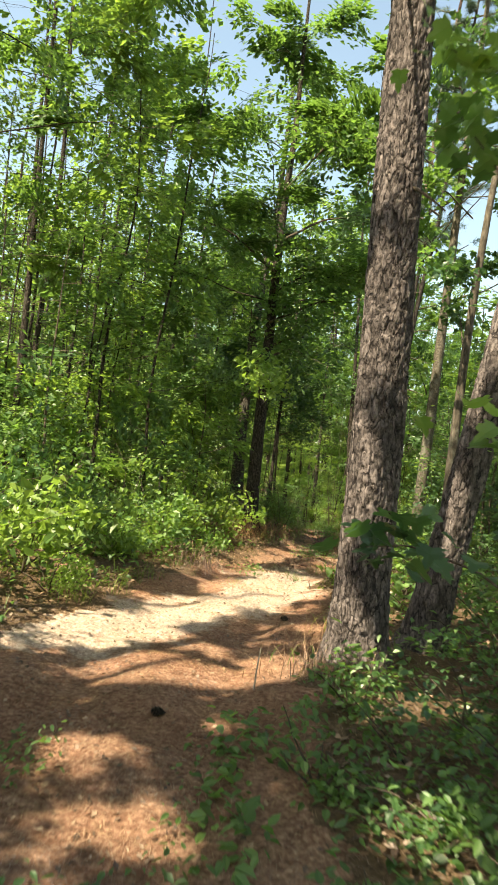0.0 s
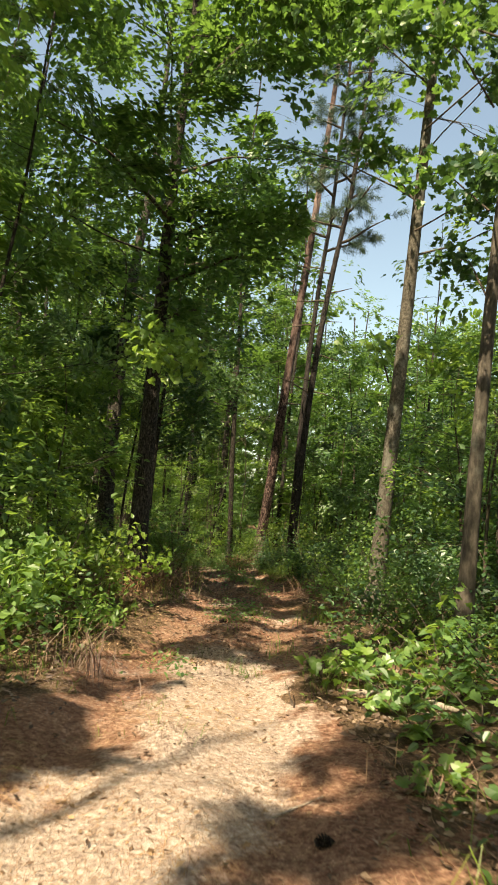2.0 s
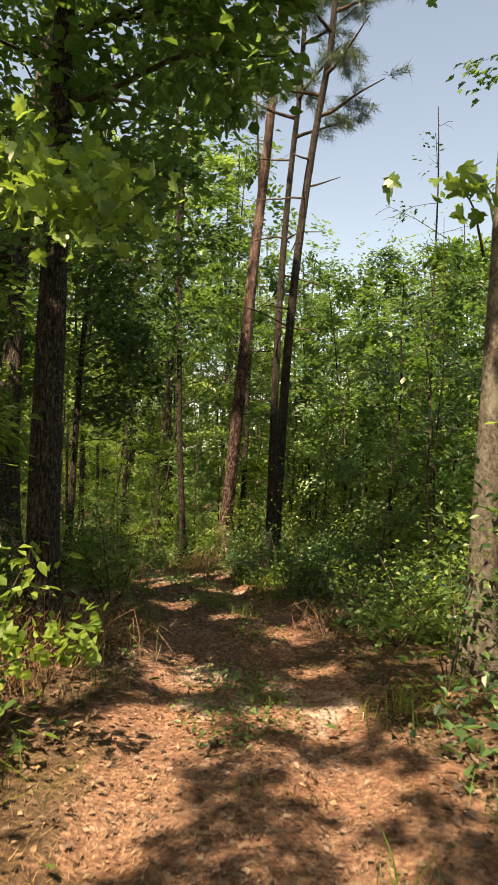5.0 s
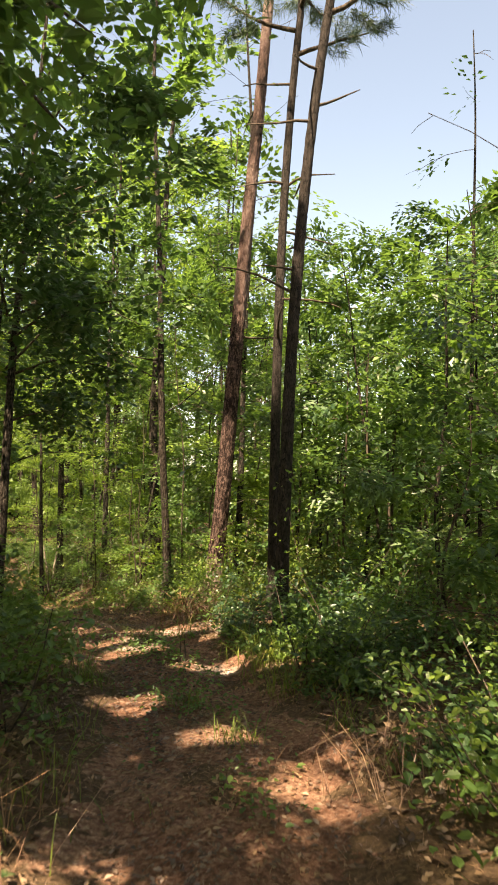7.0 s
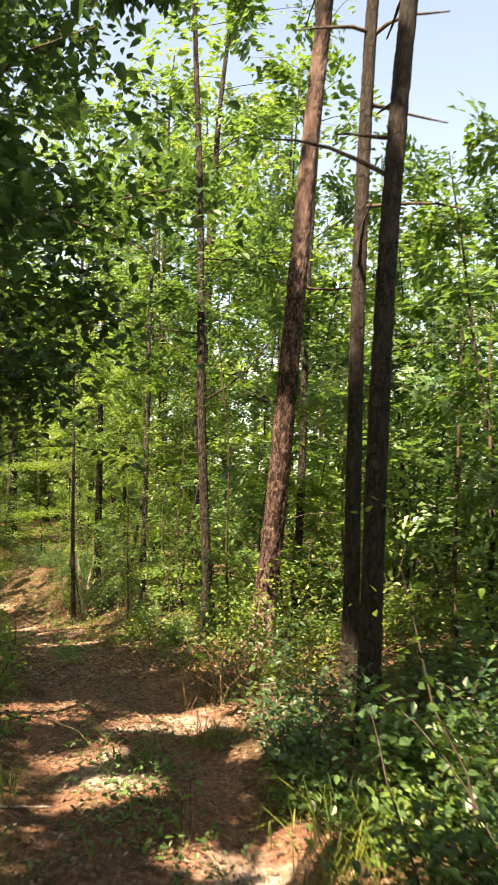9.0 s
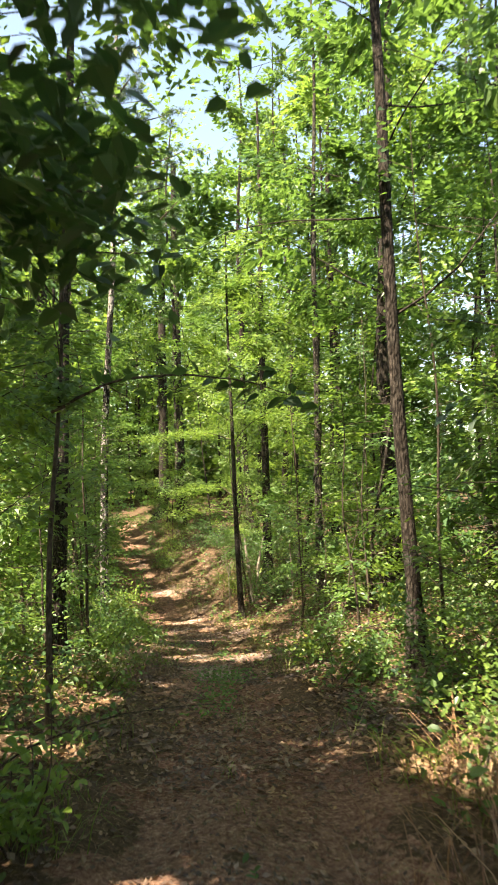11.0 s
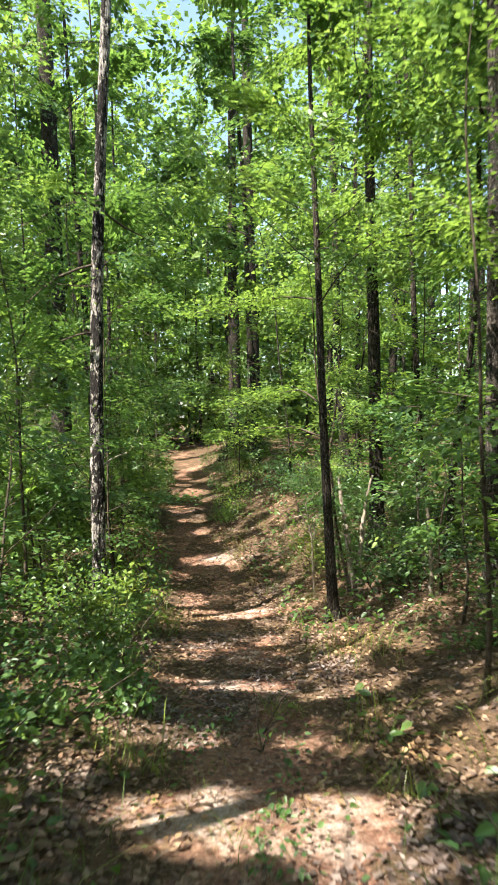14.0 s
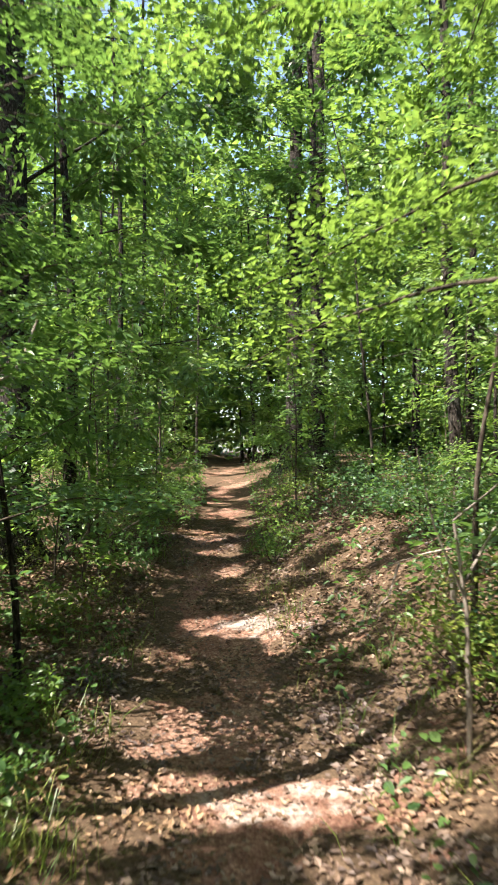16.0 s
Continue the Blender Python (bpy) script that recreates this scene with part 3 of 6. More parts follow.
def knobbly(path, radii, sides, dia):
    """A trunk with ribs at the foot, slight swellings and old branch collars."""
    k, q = np.linspace(0, 1, len(path)), np.linspace(0, 1, 64 if sides > 12 else 34)
    path, radii = np.stack([np.interp(q, k, path[:, c]) for c in range(3)], 1), np.interp(q, k, radii)
    v, f = tube(path, radii, sides)
    v = v.reshape(len(path), sides, 3)
    a = np.linspace(0, 2 * np.pi, sides, endpoint=False)[None, :]
    z = path[:, 2:3]
    salt = int(rng.integers(100, 900))
    bulge = 0.07 * (grain(np.cos(a) * 1.5 + 9, np.sin(a) * 1.5 + z * 2.2, salt) - 0.5) + 0.05 * (grain(np.cos(a) * 4 + 30, np.sin(a) * 4 + z * 6, salt) - 0.5)
    bulge = bulge + 0.06 * np.exp(-(((z * 1.3 + salt * 0.37) % 1.0 - 0.5) / 0.05) ** 2)
    bulge = bulge + 0.3 * np.exp(-np.clip(z, 0, 9) / 0.2) * np.cos(a * 4 + salt)
    v = path[:, None, :] + (v - path[:, None, :]) * (1 + bulge)[..., None]
    return v.reshape(-1, 3), f


def hardwood(x, y, dia, tall, lean=(0, 0), crown_from=0.3, spread=2.6, limbs=9, leaves=4500, leaf=0.11, mat=None, bark=None, sway=0.12,
             name="hardwood_tree", label="", flat=1.6, group="hardwood trees", tip=0.2, bow=0.0, puff=1.0, wide=0.62, dense=False, lobed=False):
    """A broadleaved tree: trunk, limbs, twigs, and a crown of single leaves hung on the twigs."""
    base = np.array([x, y, float(height(x, y))])
    root = thing(name, base, label, "tree", group)
    path = trunk_line((0, 0, 0), tall, lean, sway, 20, bow)
    sides = 18 if dia > 0.2 or dense else 11 if dia > 0.12 else 7
    v, f = tube(path, flare(path, dia, tip), sides) if sides == 7 else knobbly(path, flare(path, dia, tip), sides, dia)
    part("trunk", mesh_of("trunk", v, f, bark or BARK_GREY), root)
    twigs, fine_wood = [], []
    small = dia < 0.07
    for k in range(limbs):
        s = crown_from + (0.97 - crown_from) * (k + rng.uniform(0.1, 0.9)) / limbs
        at = np.array([np.interp(s, np.linspace(0, 1, len(path)), path[:, c]) for c in range(3)])
        az = k * 2.4 + rng.uniform(-0.5, 0.5)
        rise = rng.uniform(0.05, 0.7)
        length = spread * rng.uniform(0.65, 1.15) * (1.05 - 0.5 * (s - crown_from) / (1 - crown_from))
        line = bend(at, (math.cos(az), math.sin(az), rise), length, 7, rng.uniform(-0.6, 0.2), 0.09)
        reach = line + base
        over = reach[:, 2] - height(reach[:, 0], reach[:, 1])
        if np.any((np.abs(reach[:, 0] - np.interp(reach[:, 1], WALK_Y, WALK_X)) < 1.15) & (over < 3.9) & (over > 0.2) & (reach[:, 1] < 40)):
            continue
        if over[-1] > 3 and over_opening(*landing(reach[::3])).mean() > (0.6 if dense else 0.4):
            continue
        thick = max(dia * 0.11 * (1.1 - s), 0.006)
        limb_tube = tube(line[::3], np.linspace(thick, 0.004, 3), 3) if small else tube(line, np.linspace(thick, 0.004, 7), 4)
        if small:
            fine_wood.append(limb_tube)
        else:
            part("limb", mesh_of("limb", *limb_tube, bark or TWIG), root)
        for q in range(6):
            u = rng.uniform(0.12, 0.97)
            st = np.array([np.interp(u, np.linspace(0, 1, 7), line[:, c]) for c in range(3)])
            go = np.array([math.cos(az), math.sin(az), 0]) * 0.8 + rng.normal(size=3) * np.array([0.8, 0.8, 0.3])
            sub = bend(st, go, length * rng.uniform(0.25, 0.5), 5, -0.25, 0.12)
            if q < (1 if small else 5 if dense else 2):
                fine_wood.append(tube(sub[::2], np.linspace(max(thick * 0.35, 0.004), 0.002, 3), 3))
            twigs.append(sub[1:])
        twigs.append(line[3:])
    if not twigs:
        return root
    tagged(part("branchwork", mesh_of("branchwork", *joined(fine_wood), TWIG), root), kind="stuff")
    for k in range(3):
        go = (math.cos(k * 2.2 + x), math.sin(k * 2.2 + x), 0.8)
        twigs.append(bend(path[-2 - k], go, 0.4 * spread, 4, -0.3, 0.1))
    p, face, axis = on_sprays(twigs, leaves, 0.45 * puff * max(0.5, spread / 2.6), 0.65 / flat)
    keep = open_air(p + base, flecks=not dense)
    p, face, axis = p[keep], face[keep], axis[keep]
    near = close_by(p + base)
    size = leaf * np.interp(p[:, 2], [0, 7, 11, 16], [1, 1, 1.2, 1.5]) * np.where(near, 0.62, 0.92)
    v, f = lobed_leaves(p, size, flat, face, axis) if lobed else leaf_blades(p, size, flat, near, wide, 0.35, face, axis)
    part("crown", mesh_of("crown", v, f, mat or LEAF_GREEN, False), root)
    return root


def plates(theta, up, around, tall, salt):
    """Bark plates: how far from the nearest crack (0 in the crack), and a tone for each plate."""
    gx, gy = theta / (2 * np.pi) * around, up / tall
    wob = 2 * np.pi / around
    gx = gx + (grain(np.cos(theta) * 5 + 50, up * 9 + np.sin(theta) * 5, salt) - 0.5) * 0.9 + (grain(np.cos(theta) * 30 + 90, up * 45 + np.sin(theta) * 30, salt + 4) - 0.5) * 0.35
    gy = gy + (grain(np.cos(theta) * 14 + 70, up * 22 + np.sin(theta) * 14, salt + 5) - 0.5) * 0.55
    ix, iy = np.floor(gx), np.floor(gy)
    best, second, tone = np.full(gx.shape, 9.0), np.full(gx.shape, 9.0), np.zeros(gx.shape)
    for ox in (-1, 0, 1):
        for oy in (-1, 0, 1):
            cx, cy = ix + ox, iy + oy
            wx = np.mod(cx, around)
            px, py = cx + 0.1 + 0.8 * lattice(wx, cy, salt), cy + 0.05 + 0.9 * lattice(wx, cy, salt + 1)
            d = np.maximum(np.abs(gx - px), np.abs(gy - py) * 0.8) + 0.35 * np.hypot(gx - px, gy - py)
            closer = d < best
            second = np.where(closer, best, np.minimum(second, d))
            tone = np.where(closer, lattice(wx, cy, salt + 2), tone)
            best = np.where(closer, d, best)
    return np.clip((second - best) * 2.0, 0, 1), tone


def pine_trunk(path, radii, sides, rings, around, plate_tall, depth, salt, mat):
    """A trunk clad in raised, flaking plates of bark."""
    s = np.linspace(0, 1, rings)
    old = np.linspace(0, 1, len(path))
    fine_path = np.stack([np.interp(s, old, path[:, c]) for c in range(3)], 1)
    r = np.interp(s, old, radii)
    a = np.linspace(0, 2 * np.pi, sides, endpoint=False)
    theta, up = np.meshgrid(a, fine_path[:, 2])
    edge, tone = plates(theta, up, around, plate_tall, salt)
    flake, shade = plates(theta, up, around * 2, plate_tall * 0.55, salt + 9)
    lift = smooth(edge, 0.06, 0.45)
    step = smooth(flake, 0.02, 0.2)
    rough = grain(np.cos(theta) * 40 + 50, up * 60 + np.sin(theta) * 40, salt + 7) - 0.5
    wave = 1 + 0.05 * np.sin(theta * 3 + up * 1.1) + 0.03 * np.sin(theta * 5 - up * 2)
    rr = r[:, None] * wave + depth * (lift * (0.55 + 0.55 * tone + 0.3 * shade * step) - 0.7) + depth * 0.25 * rough
    v = np.stack([fine_path[:, 0:1] + rr * np.cos(theta), fine_path[:, 1:2] + rr * np.sin(theta), up], -1).reshape(-1, 3)
    i = np.arange(rings - 1)[:, None] * sides
    j = np.arange(sides)[None, :]
    k = (j + 1) % sides
    f = np.stack([i + j, i + k, i + sides + k, i + sides + j], -1).reshape(-1, 4)
    show = lift * (0.55 + 0.45 * step)
    return mesh_of("trunk", v, f, mat, True, plate=show.ravel(), tone=(0.5 * tone + 0.5 * shade).ravel())


def needle_tufts(points, out, length=0.19, count=46):
    """Bunches of long needles at the twig ends."""
    n = len(points) * count
    p = np.repeat(points, count, 0) + rng.normal(size=(n, 3)) * 0.03
    d = np.repeat(out, count, 0) * 0.9 + unit(n)
    d /= np.linalg.norm(d, axis=1)[:, None]
    side = np.cross(d, unit(n))
    side /= np.linalg.norm(side, axis=1)[:, None] + 1e-9
    ln = length * rng.uniform(0.6, 1.1, (n, 1))
    v = np.stack([p - side * 0.004, p + side * 0.004, p + d * ln - np.array([0, 0, 0.03])], 1).reshape(-1, 3)
    return v, np.arange(3 * n).reshape(-1, 3)


def pine(x, y, dia, tall, lean=(0, 0), sway=0.08, crown_from=0.62, sides=48, rings=260, mat=None, label="", branches=16, stubs=6, detail_to=9.0, salt=20, spread=2.2, tip=0.35, name="pine_tree", bow=0.0, root_flare=0.45):
    """A tall pine: plated trunk, dead stubs low down, and branches with needle tufts high up."""
    base = np.array([x, y, float(height(x, y))])
    root = thing(name, base, label, "tree", "pine trees")
    path = trunk_line((0, 0, 0), tall, lean, sway, 40, bow)
    radii = flare(path, dia, tip, root_flare)
    cut = int(np.searchsorted(path[:, 2], detail_to))
    part("trunk", pine_trunk(path[: cut + 1], radii[: cut + 1], sides, rings, max(5, int(math.pi * dia / 0.048)), 0.11, min(0.017, dia * 0.05), salt, mat or PINE_BARK), root)
    v, f = tube(path[cut:], radii[cut:], 12)
    part("upper_trunk", mesh_of("upper_trunk", v, f, mat or PINE_BARK, True, plate=np.tile(lattice(np.arange(len(v)), np.arange(len(v)) // 3) > 0.3, 1), tone=lattice(np.arange(len(v)), np.arange(len(v)) // 2)), root)

    def along(s):
        return np.array([np.interp(s, np.linspace(0, 1, len(path)), path[:, c]) for c in range(3)])

    for k in range(stubs):
        s = rng.uniform(0.22, crown_from)
        az = rng.uniform(0, 6.28)
        line = bend(along(s), (math.cos(az), math.sin(az), rng.uniform(-0.2, 0.5)), rng.uniform(0.35, 1.1), 5, -0.3, 0.12)
        v, f = tube(line, np.linspace(0.02, 0.006, 5), 5)
        part("dead_branch", mesh_of("dead_branch", v, f, TWIG), root)
    ends, outs = [], []
    for k in range(branches):
        s = crown_from + (0.99 - crown_from) * k / max(branches, 1)
        az = k * 2.4 + rng.uniform(-0.4, 0.4)
        length = spread * rng.uniform(0.6, 1.1) * (1.15 - (s - crown_from) / (1 - crown_from))
        line = bend(along(s), (math.cos(az), math.sin(az), rng.uniform(0.1, 0.5)), length, 7, 0.2, 0.08)
        part("limb", mesh_of("limb", *tube(line, np.linspace(0.035, 0.008, 7), 5), TWIG), root)
        for q in range(8):
            st = line[rng.integers(1, 7)]
            sub = bend(st, np.array([math.cos(az), math.sin(az), 0.2]) + rng.normal(size=3) * 0.6, length * 0.3, 4, 0.2, 0.1)
            for e in (1, 2, 3):
                ends.append(sub[e])
                outs.append((sub[e] - sub[e - 1]) / (np.linalg.norm(sub[e] - sub[e - 1]) + 1e-9))
    if ends:
        v, f = needle_tufts(np.array(ends), np.array(outs))
        part("crown", mesh_of("crown", v, f, NEEDLE, False), root)
    return root


def shrub(x, y, tall, wide, leaves, leaf=0.08, mat=None, name="shrub", label="", group="undergrowth shrubs", stems=5, shape="plain", flat=1.2, tidy=True, category="shrub"):
    """A low bush: several thin stems from one foot, twigs, and single leaves. shape: plain, fine or lobed leaves."""
    base = np.array([x, y, float(height(x, y))])
    root = thing(name, base, label, category, group)
    twigs = []
    for k in range(stems):
        az = k * 2.4 + rng.uniform(-0.5, 0.5)
        line = bend((0, 0, -0.03), (math.cos(az) * wide, math.sin(az) * wide, tall * rng.uniform(0.6, 1.8)), math.hypot(tall, wide) * rng.uniform(0.5, 1.25), 7, -0.6, 0.14)
        world_x, world_y = line[:, 0] + x, line[:, 1] + y
        inside = (np.abs(world_x - trail_x(world_y)) < trail_half(world_y) * 0.8) | ((np.abs(world_x - np.interp(world_y, WALK_Y, WALK_X)) < 0.7) & (world_y < 40))
        if tall > 0.35 and k > 0 and inside.any():
            continue
        part("stem", mesh_of("stem", *tube(line, np.linspace(0.007, 0.002, 7), 4), TWIG), root)
        twigs.append(line[2:])
        for q in range(4):
            twigs.append(bend(line[rng.integers(2, 6)], rng.normal(size=3) * np.array([1, 1, 0.5]) + np.array([0, 0, 0.3]), wide * 0.5, 4, -0.3, 0.15)[1:])
    t = np.concatenate(twigs)
    share = np.repeat(rng.gamma(0.6, size=len(twigs)) + 0.05, [len(w) for w in twigs])
    p = t[rng.choice(len(t), leaves, p=share / share.sum())] + rng.normal(size=(leaves, 3)) * np.array([0.1, 0.1, 0.06]) * (0.4 + wide)
    p[:, 2] = np.maximum(p[:, 2], 0.03)
    if tidy:
        p = p[open_air(p + base)]
    if len(p) < 5:
        p = t[-5:]
    v, f = lobed_leaves(p, leaf, flat) if shape == "lobed" else leaf_blades(p, leaf, flat, close_by(p + base, 1.4), 0.62)
    part("foliage", mesh_of("foliage", v, f, mat or LEAF_GREEN, False), root)
    return root


# ---- ground: one sheet to the horizon ----
def spaced(fine_from, fine_to, step, reach):
    inner = np.arange(fine_from, fine_to + step / 2, step)
    grow = np.cumsum(step * 1.16 ** np.arange(1, 60))
    grow = np.append(grow[grow < reach], reach)
    return np.concatenate([fine_from - grow[::-1], inner, fine_to + grow])


gx, gy = spaced(-3.4, 4.6, 0.12, 420), spaced(0.5, 40.0, 0.14, 420)
mx, my = np.meshgrid(gx, gy)
mz = height(mx, my)
n_x = len(gx)
fi = (np.arange(len(gy) - 1)[:, None] * n_x + np.arange(n_x - 1)[None, :])
gf = np.stack([fi, fi + 1, fi + n_x + 1, fi + n_x], -1).reshape(-1, 4)
off = np.abs(mx - trail_x(my)) + (grain(mx * 1.3, my * 1.3, 31) - 0.5) * 0.55 + (grain(mx * 4.5, my * 4.5, 32) - 0.5) * 0.3
two_track = np.interp(my, [4, 9, 20, 26], [0, 1, 1, 0.15])
narrow = np.interp(my, [0, 21, 26, 40], [1, 1, 0.85, 0.75])
bare = 1 - smooth(off, trail_half(my) * 0.45 * narrow, trail_half(my) * 1.2 * narrow)
bare = bare * np.interp(my, [9, 12, 16, 22], [1, 0.7, 0.45, 0.5])
bare = bare * (1 - 0.75 * smooth(my, 22, 27) * smooth(grain(mx * 1.7, my * 1.2, 35), 0.35, 0.7))
bare = bare * (1 - 0.45 * two_track * np.exp(-(off / 0.22) ** 2))
SUNLIT_WORN = [(2.3, 19.9, 0.7, 0.45), (1.9, 18.7, 0.45, 0.5), (1.5, 12.8, 0.7, 0.5), (2.55, 17.4, 0.35, 0.3), (1.3, 13.6, 0.3, 0.5), (1.25, 28.4, 0.7, 0.5), (0.0, 35.45, 0.8, 0.4), (-1.15, 39.1, 0.7, 0.45), (1.3, 27.0, 0.35, 0.9), (0.6, 31.2, 0.6, 0.35), (0.35, 32.6, 0.45, 0.3)]  # clay worn bare under the sunny openings, paled to carry their sunlight
for cx, cy, rx, ry in SUNLIT_WORN:
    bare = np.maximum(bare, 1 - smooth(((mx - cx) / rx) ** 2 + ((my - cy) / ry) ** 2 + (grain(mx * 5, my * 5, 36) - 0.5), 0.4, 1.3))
# paler along the sunlit lane and patches: part of their sunlight is colour
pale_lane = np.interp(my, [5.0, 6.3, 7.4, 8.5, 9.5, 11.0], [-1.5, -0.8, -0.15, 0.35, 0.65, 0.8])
sunlit_sand = 0.85 * np.exp(-((mx - pale_lane + 0.5 * (grain(mx * 1.1, my * 0.9, 37) - 0.5)) / 0.5) ** 2) * smooth(my, 4.6, 5.6) * (1 - smooth(my, 9.8, 11.5))
for cx, cy, rx, ry in SUNLIT_WORN:
    sunlit_sand = np.maximum(sunlit_sand, 0.34 * (1 - smooth(((mx - cx) / rx) ** 2 + ((my - cy) / ry) ** 2 + 1.2 * (grain(mx * 4, my * 4, 38) - 0.5), 0.2, 1.4)))
ground = tagged(new("ground", mesh_of("ground", np.stack([mx, my, mz], -1).reshape(-1, 3), gf, GROUND, True, bare=bare.ravel(), sunlit_sand=sunlit_sand.ravel())),
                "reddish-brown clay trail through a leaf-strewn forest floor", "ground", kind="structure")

# ---- the trees that stand out along the trail ----
pine(0.94, 5.47, 0.40, 17, (-0.014, -0.012), 0.03, root_flare=0.28, sides=120, rings=380, detail_to=5.6, label="large pine with thick plated grey-brown bark beside the trail", salt=20)
pine(1.52, 6.05, 0.31, 16, (0.17, 0.0), 0.04, sides=80, rings=260, detail_to=6.0, label="leaning pine with dark plated bark behind the large pine", salt=31)
pine(3.57, 22.13, 0.25, 17, (0.09, -0.012), 0.06, sides=70, rings=380, detail_to=9.5, crown_from=0.93, branches=3, stubs=8, mat=DEAD_PINE_BARK, root_flare=0.9, label="leaning dead pine with flaking reddish bark beside the trail", salt=43)
pine(3.53, 18.67, 0.145, 15, (-0.017, -0.03), 0.03, sides=40, rings=260, detail_to=9.5, crown_from=0.47, spread=1.4, branches=24, stubs=7, label="slim leaning pine with dark bark in the undergrowth", salt=51, bow=0.012, mat=DARK_PINE_BARK)
pine(3.74, 19.58, 0.13, 14.5, (-0.015, 0.0), 0.03, sides=36, rings=240, detail_to=9.5, crown_from=0.5, spread=1.4, branches=22, stubs=6, label="slim dark pine growing close behind another", salt=62, bow=0.008, mat=DARK_PINE_BARK)
grey_tree = hardwood(3.0, 12.84, 0.21, 12, (0.02, -0.075), 0.38, 2.6, 15, 4200, 0.13, LEAF_GREEN, SMOOTH_BARK, 0.04, dense=True, lobed=True, label="straight grey-barked hardwood among shrubs beside the trail")
oak = hardwood(0.15, 14.33, 0.27, 11, (-0.035, 0.01), 0.26, 2.9, 20, 24000, 0.125, LEAF_GREEN, BARK_DARK, 0.05, bow=0.006, dense=True, puff=1.15, label="tall dark hardwood with a leafy crown over the trail")
hardwood(-0.2, 19.3, 0.34, 12, (-0.08, 0.0), 0.22, 3.0, 16, 12000, 0.115, LEAF_GREEN, BARK_GREY, 0.05, bow=0.014, dense=True, label="pale-based hardwood with low leafy limbs beside the trail")
overhung = hardwood(0.55, 19.6, 0.11, 8.5, (0.05, 0.0), 0.3, 2.6, 16, 16000, 0.115, LEAF_DEEP, BARK_DARK, 0.06, dense=True, label="slender hardwood whose leafy limbs overhang the trail")
pale_tree = hardwood(2.75, 10.13, 0.15, 11, (0.003, -0.015), 0.5, 2.0, 13, 4500, 0.1, LEAF_DEEP, PALE_BARK, 0.03, bow=0.008, dense=True, label="smooth pale-barked young tree beside the trail")
thin_tree = hardwood(1.36, 34.03, 0.13, 8.5, (-0.046, -0.02), 0.3, 2.6, 14, 8500, 0.11, LEAF_BRIGHT, BARK_DARK, 0.03, bow=0.003, dense=True, label="thin dark tree on the leafy bank beside the trail")
stem_pine = pine(-1.72, 34.18, 0.19, 14, (-0.013, -0.01), 0.03, sides=52, rings=320, detail_to=8.0, label="slim pine with peeling dark bark beside the trail", salt=77, bow=0.006, mat=PEELING_BARK)
hardwood(1.94, 36.5, 0.23, 13, (-0.01, 0.014), 0.35, 2.6, 10, 6000, 0.12, LEAF_GREEN, BARK_DARK, 0.04, label="dark hardwood on the leafy bank")
hardwood(-0.63, 26.83, 0.19, 12, (0.037, 0.0), 0.25, 2.6, 12, 9000, 0.12, LEAF_GREEN, BARK_DARK, 0.04, dense=True, label="dark-barked hardwood leaning over the trail edge")
hardwood(-2.0, 50.3, 0.5, 16, (-0.012, 0.0), 0.4, 3.0, 12, 7000, 0.15, LEAF_GREEN, BARK_DARK, 0.04, tip=0.45, label="stout dark hardwood on the far bank of the trail")
hardwood(-3.05, 52.2, 0.5, 16, (0.0, 0.0), 0.4, 3.0, 12, 7000, 0.15, LEAF_GREEN, BARK_DARK, 0.04, tip=0.45, label="stout dark hardwood growing beside another")
hardwood(-5.05, 40.8, 0.5, 15, (-0.01, 0.0), 0.35, 3.2, 14, 8000, 0.14, LEAF_GREEN, BARK_DARK, 0.05, tip=0.5, label="stout dark hardwood in the shaded woods")
hardwood(3.03, 32.5, 0.17, 13, (-0.01, -0.03), 0.4, 2.6, 11, 6000, 0.12, LEAF_GREEN, BARK_GREY, 0.1, label="mottled grey-barked hardwood on the leafy bank")
hardwood(2.85, 34.8, 0.1, 9, (0.03, 0.0), 0.35, 2.0, 10, 4000, 0.11, LEAF_GREEN, BARK_DARK, 0.25, dense=True, label="thin crooked dark tree on the leafy bank")
hardwood(7.1, 20.6, 0.09, 8.6, (0.02, 0.0), 0.35, 1.3, 9, 900, 0.1, LEAF_DEEP, BARK_DARK, 0.08, label="thin sparse-leaved tree standing against the open sky")
KEY_TREES = [(0.94, 5.47), (1.55, 6.05), (3.57, 22.13), (3.53, 18.67), (3.74, 19.58), (3.0, 12.84), (0.15, 14.33), (-0.2, 19.3), (0.55, 19.6), (2.75, 10.13), (1.36, 34.03), (-1.72, 34.18), (1.94, 36.5),
             (-0.63, 26.83), (-2.0, 50.3), (-3.05, 52.2), (-5.05, 40.8), (3.03, 32.5), (2.85, 34.8), (7.1, 20.6)]
placed = list(KEY_TREES)


# ---- the woods on both sides ----
def cap(x, y):
    """The tallest growth on the open side, where young trees stand under a clear sky."""
    out = math.degrees(math.atan2(x - 0.8, y - 9.0))
    d = math.hypot(x - 0.8, y - 9.0)
    if -13 < x < -3.2 and -1 < y < 8:
        return 4.0
    return 1.2 + (0.3 + 0.1 * float(lattice(np.array(x * 3), np.array(y * 3), 4))) * d if 15 < out < 44 and d > 3 else 99.0


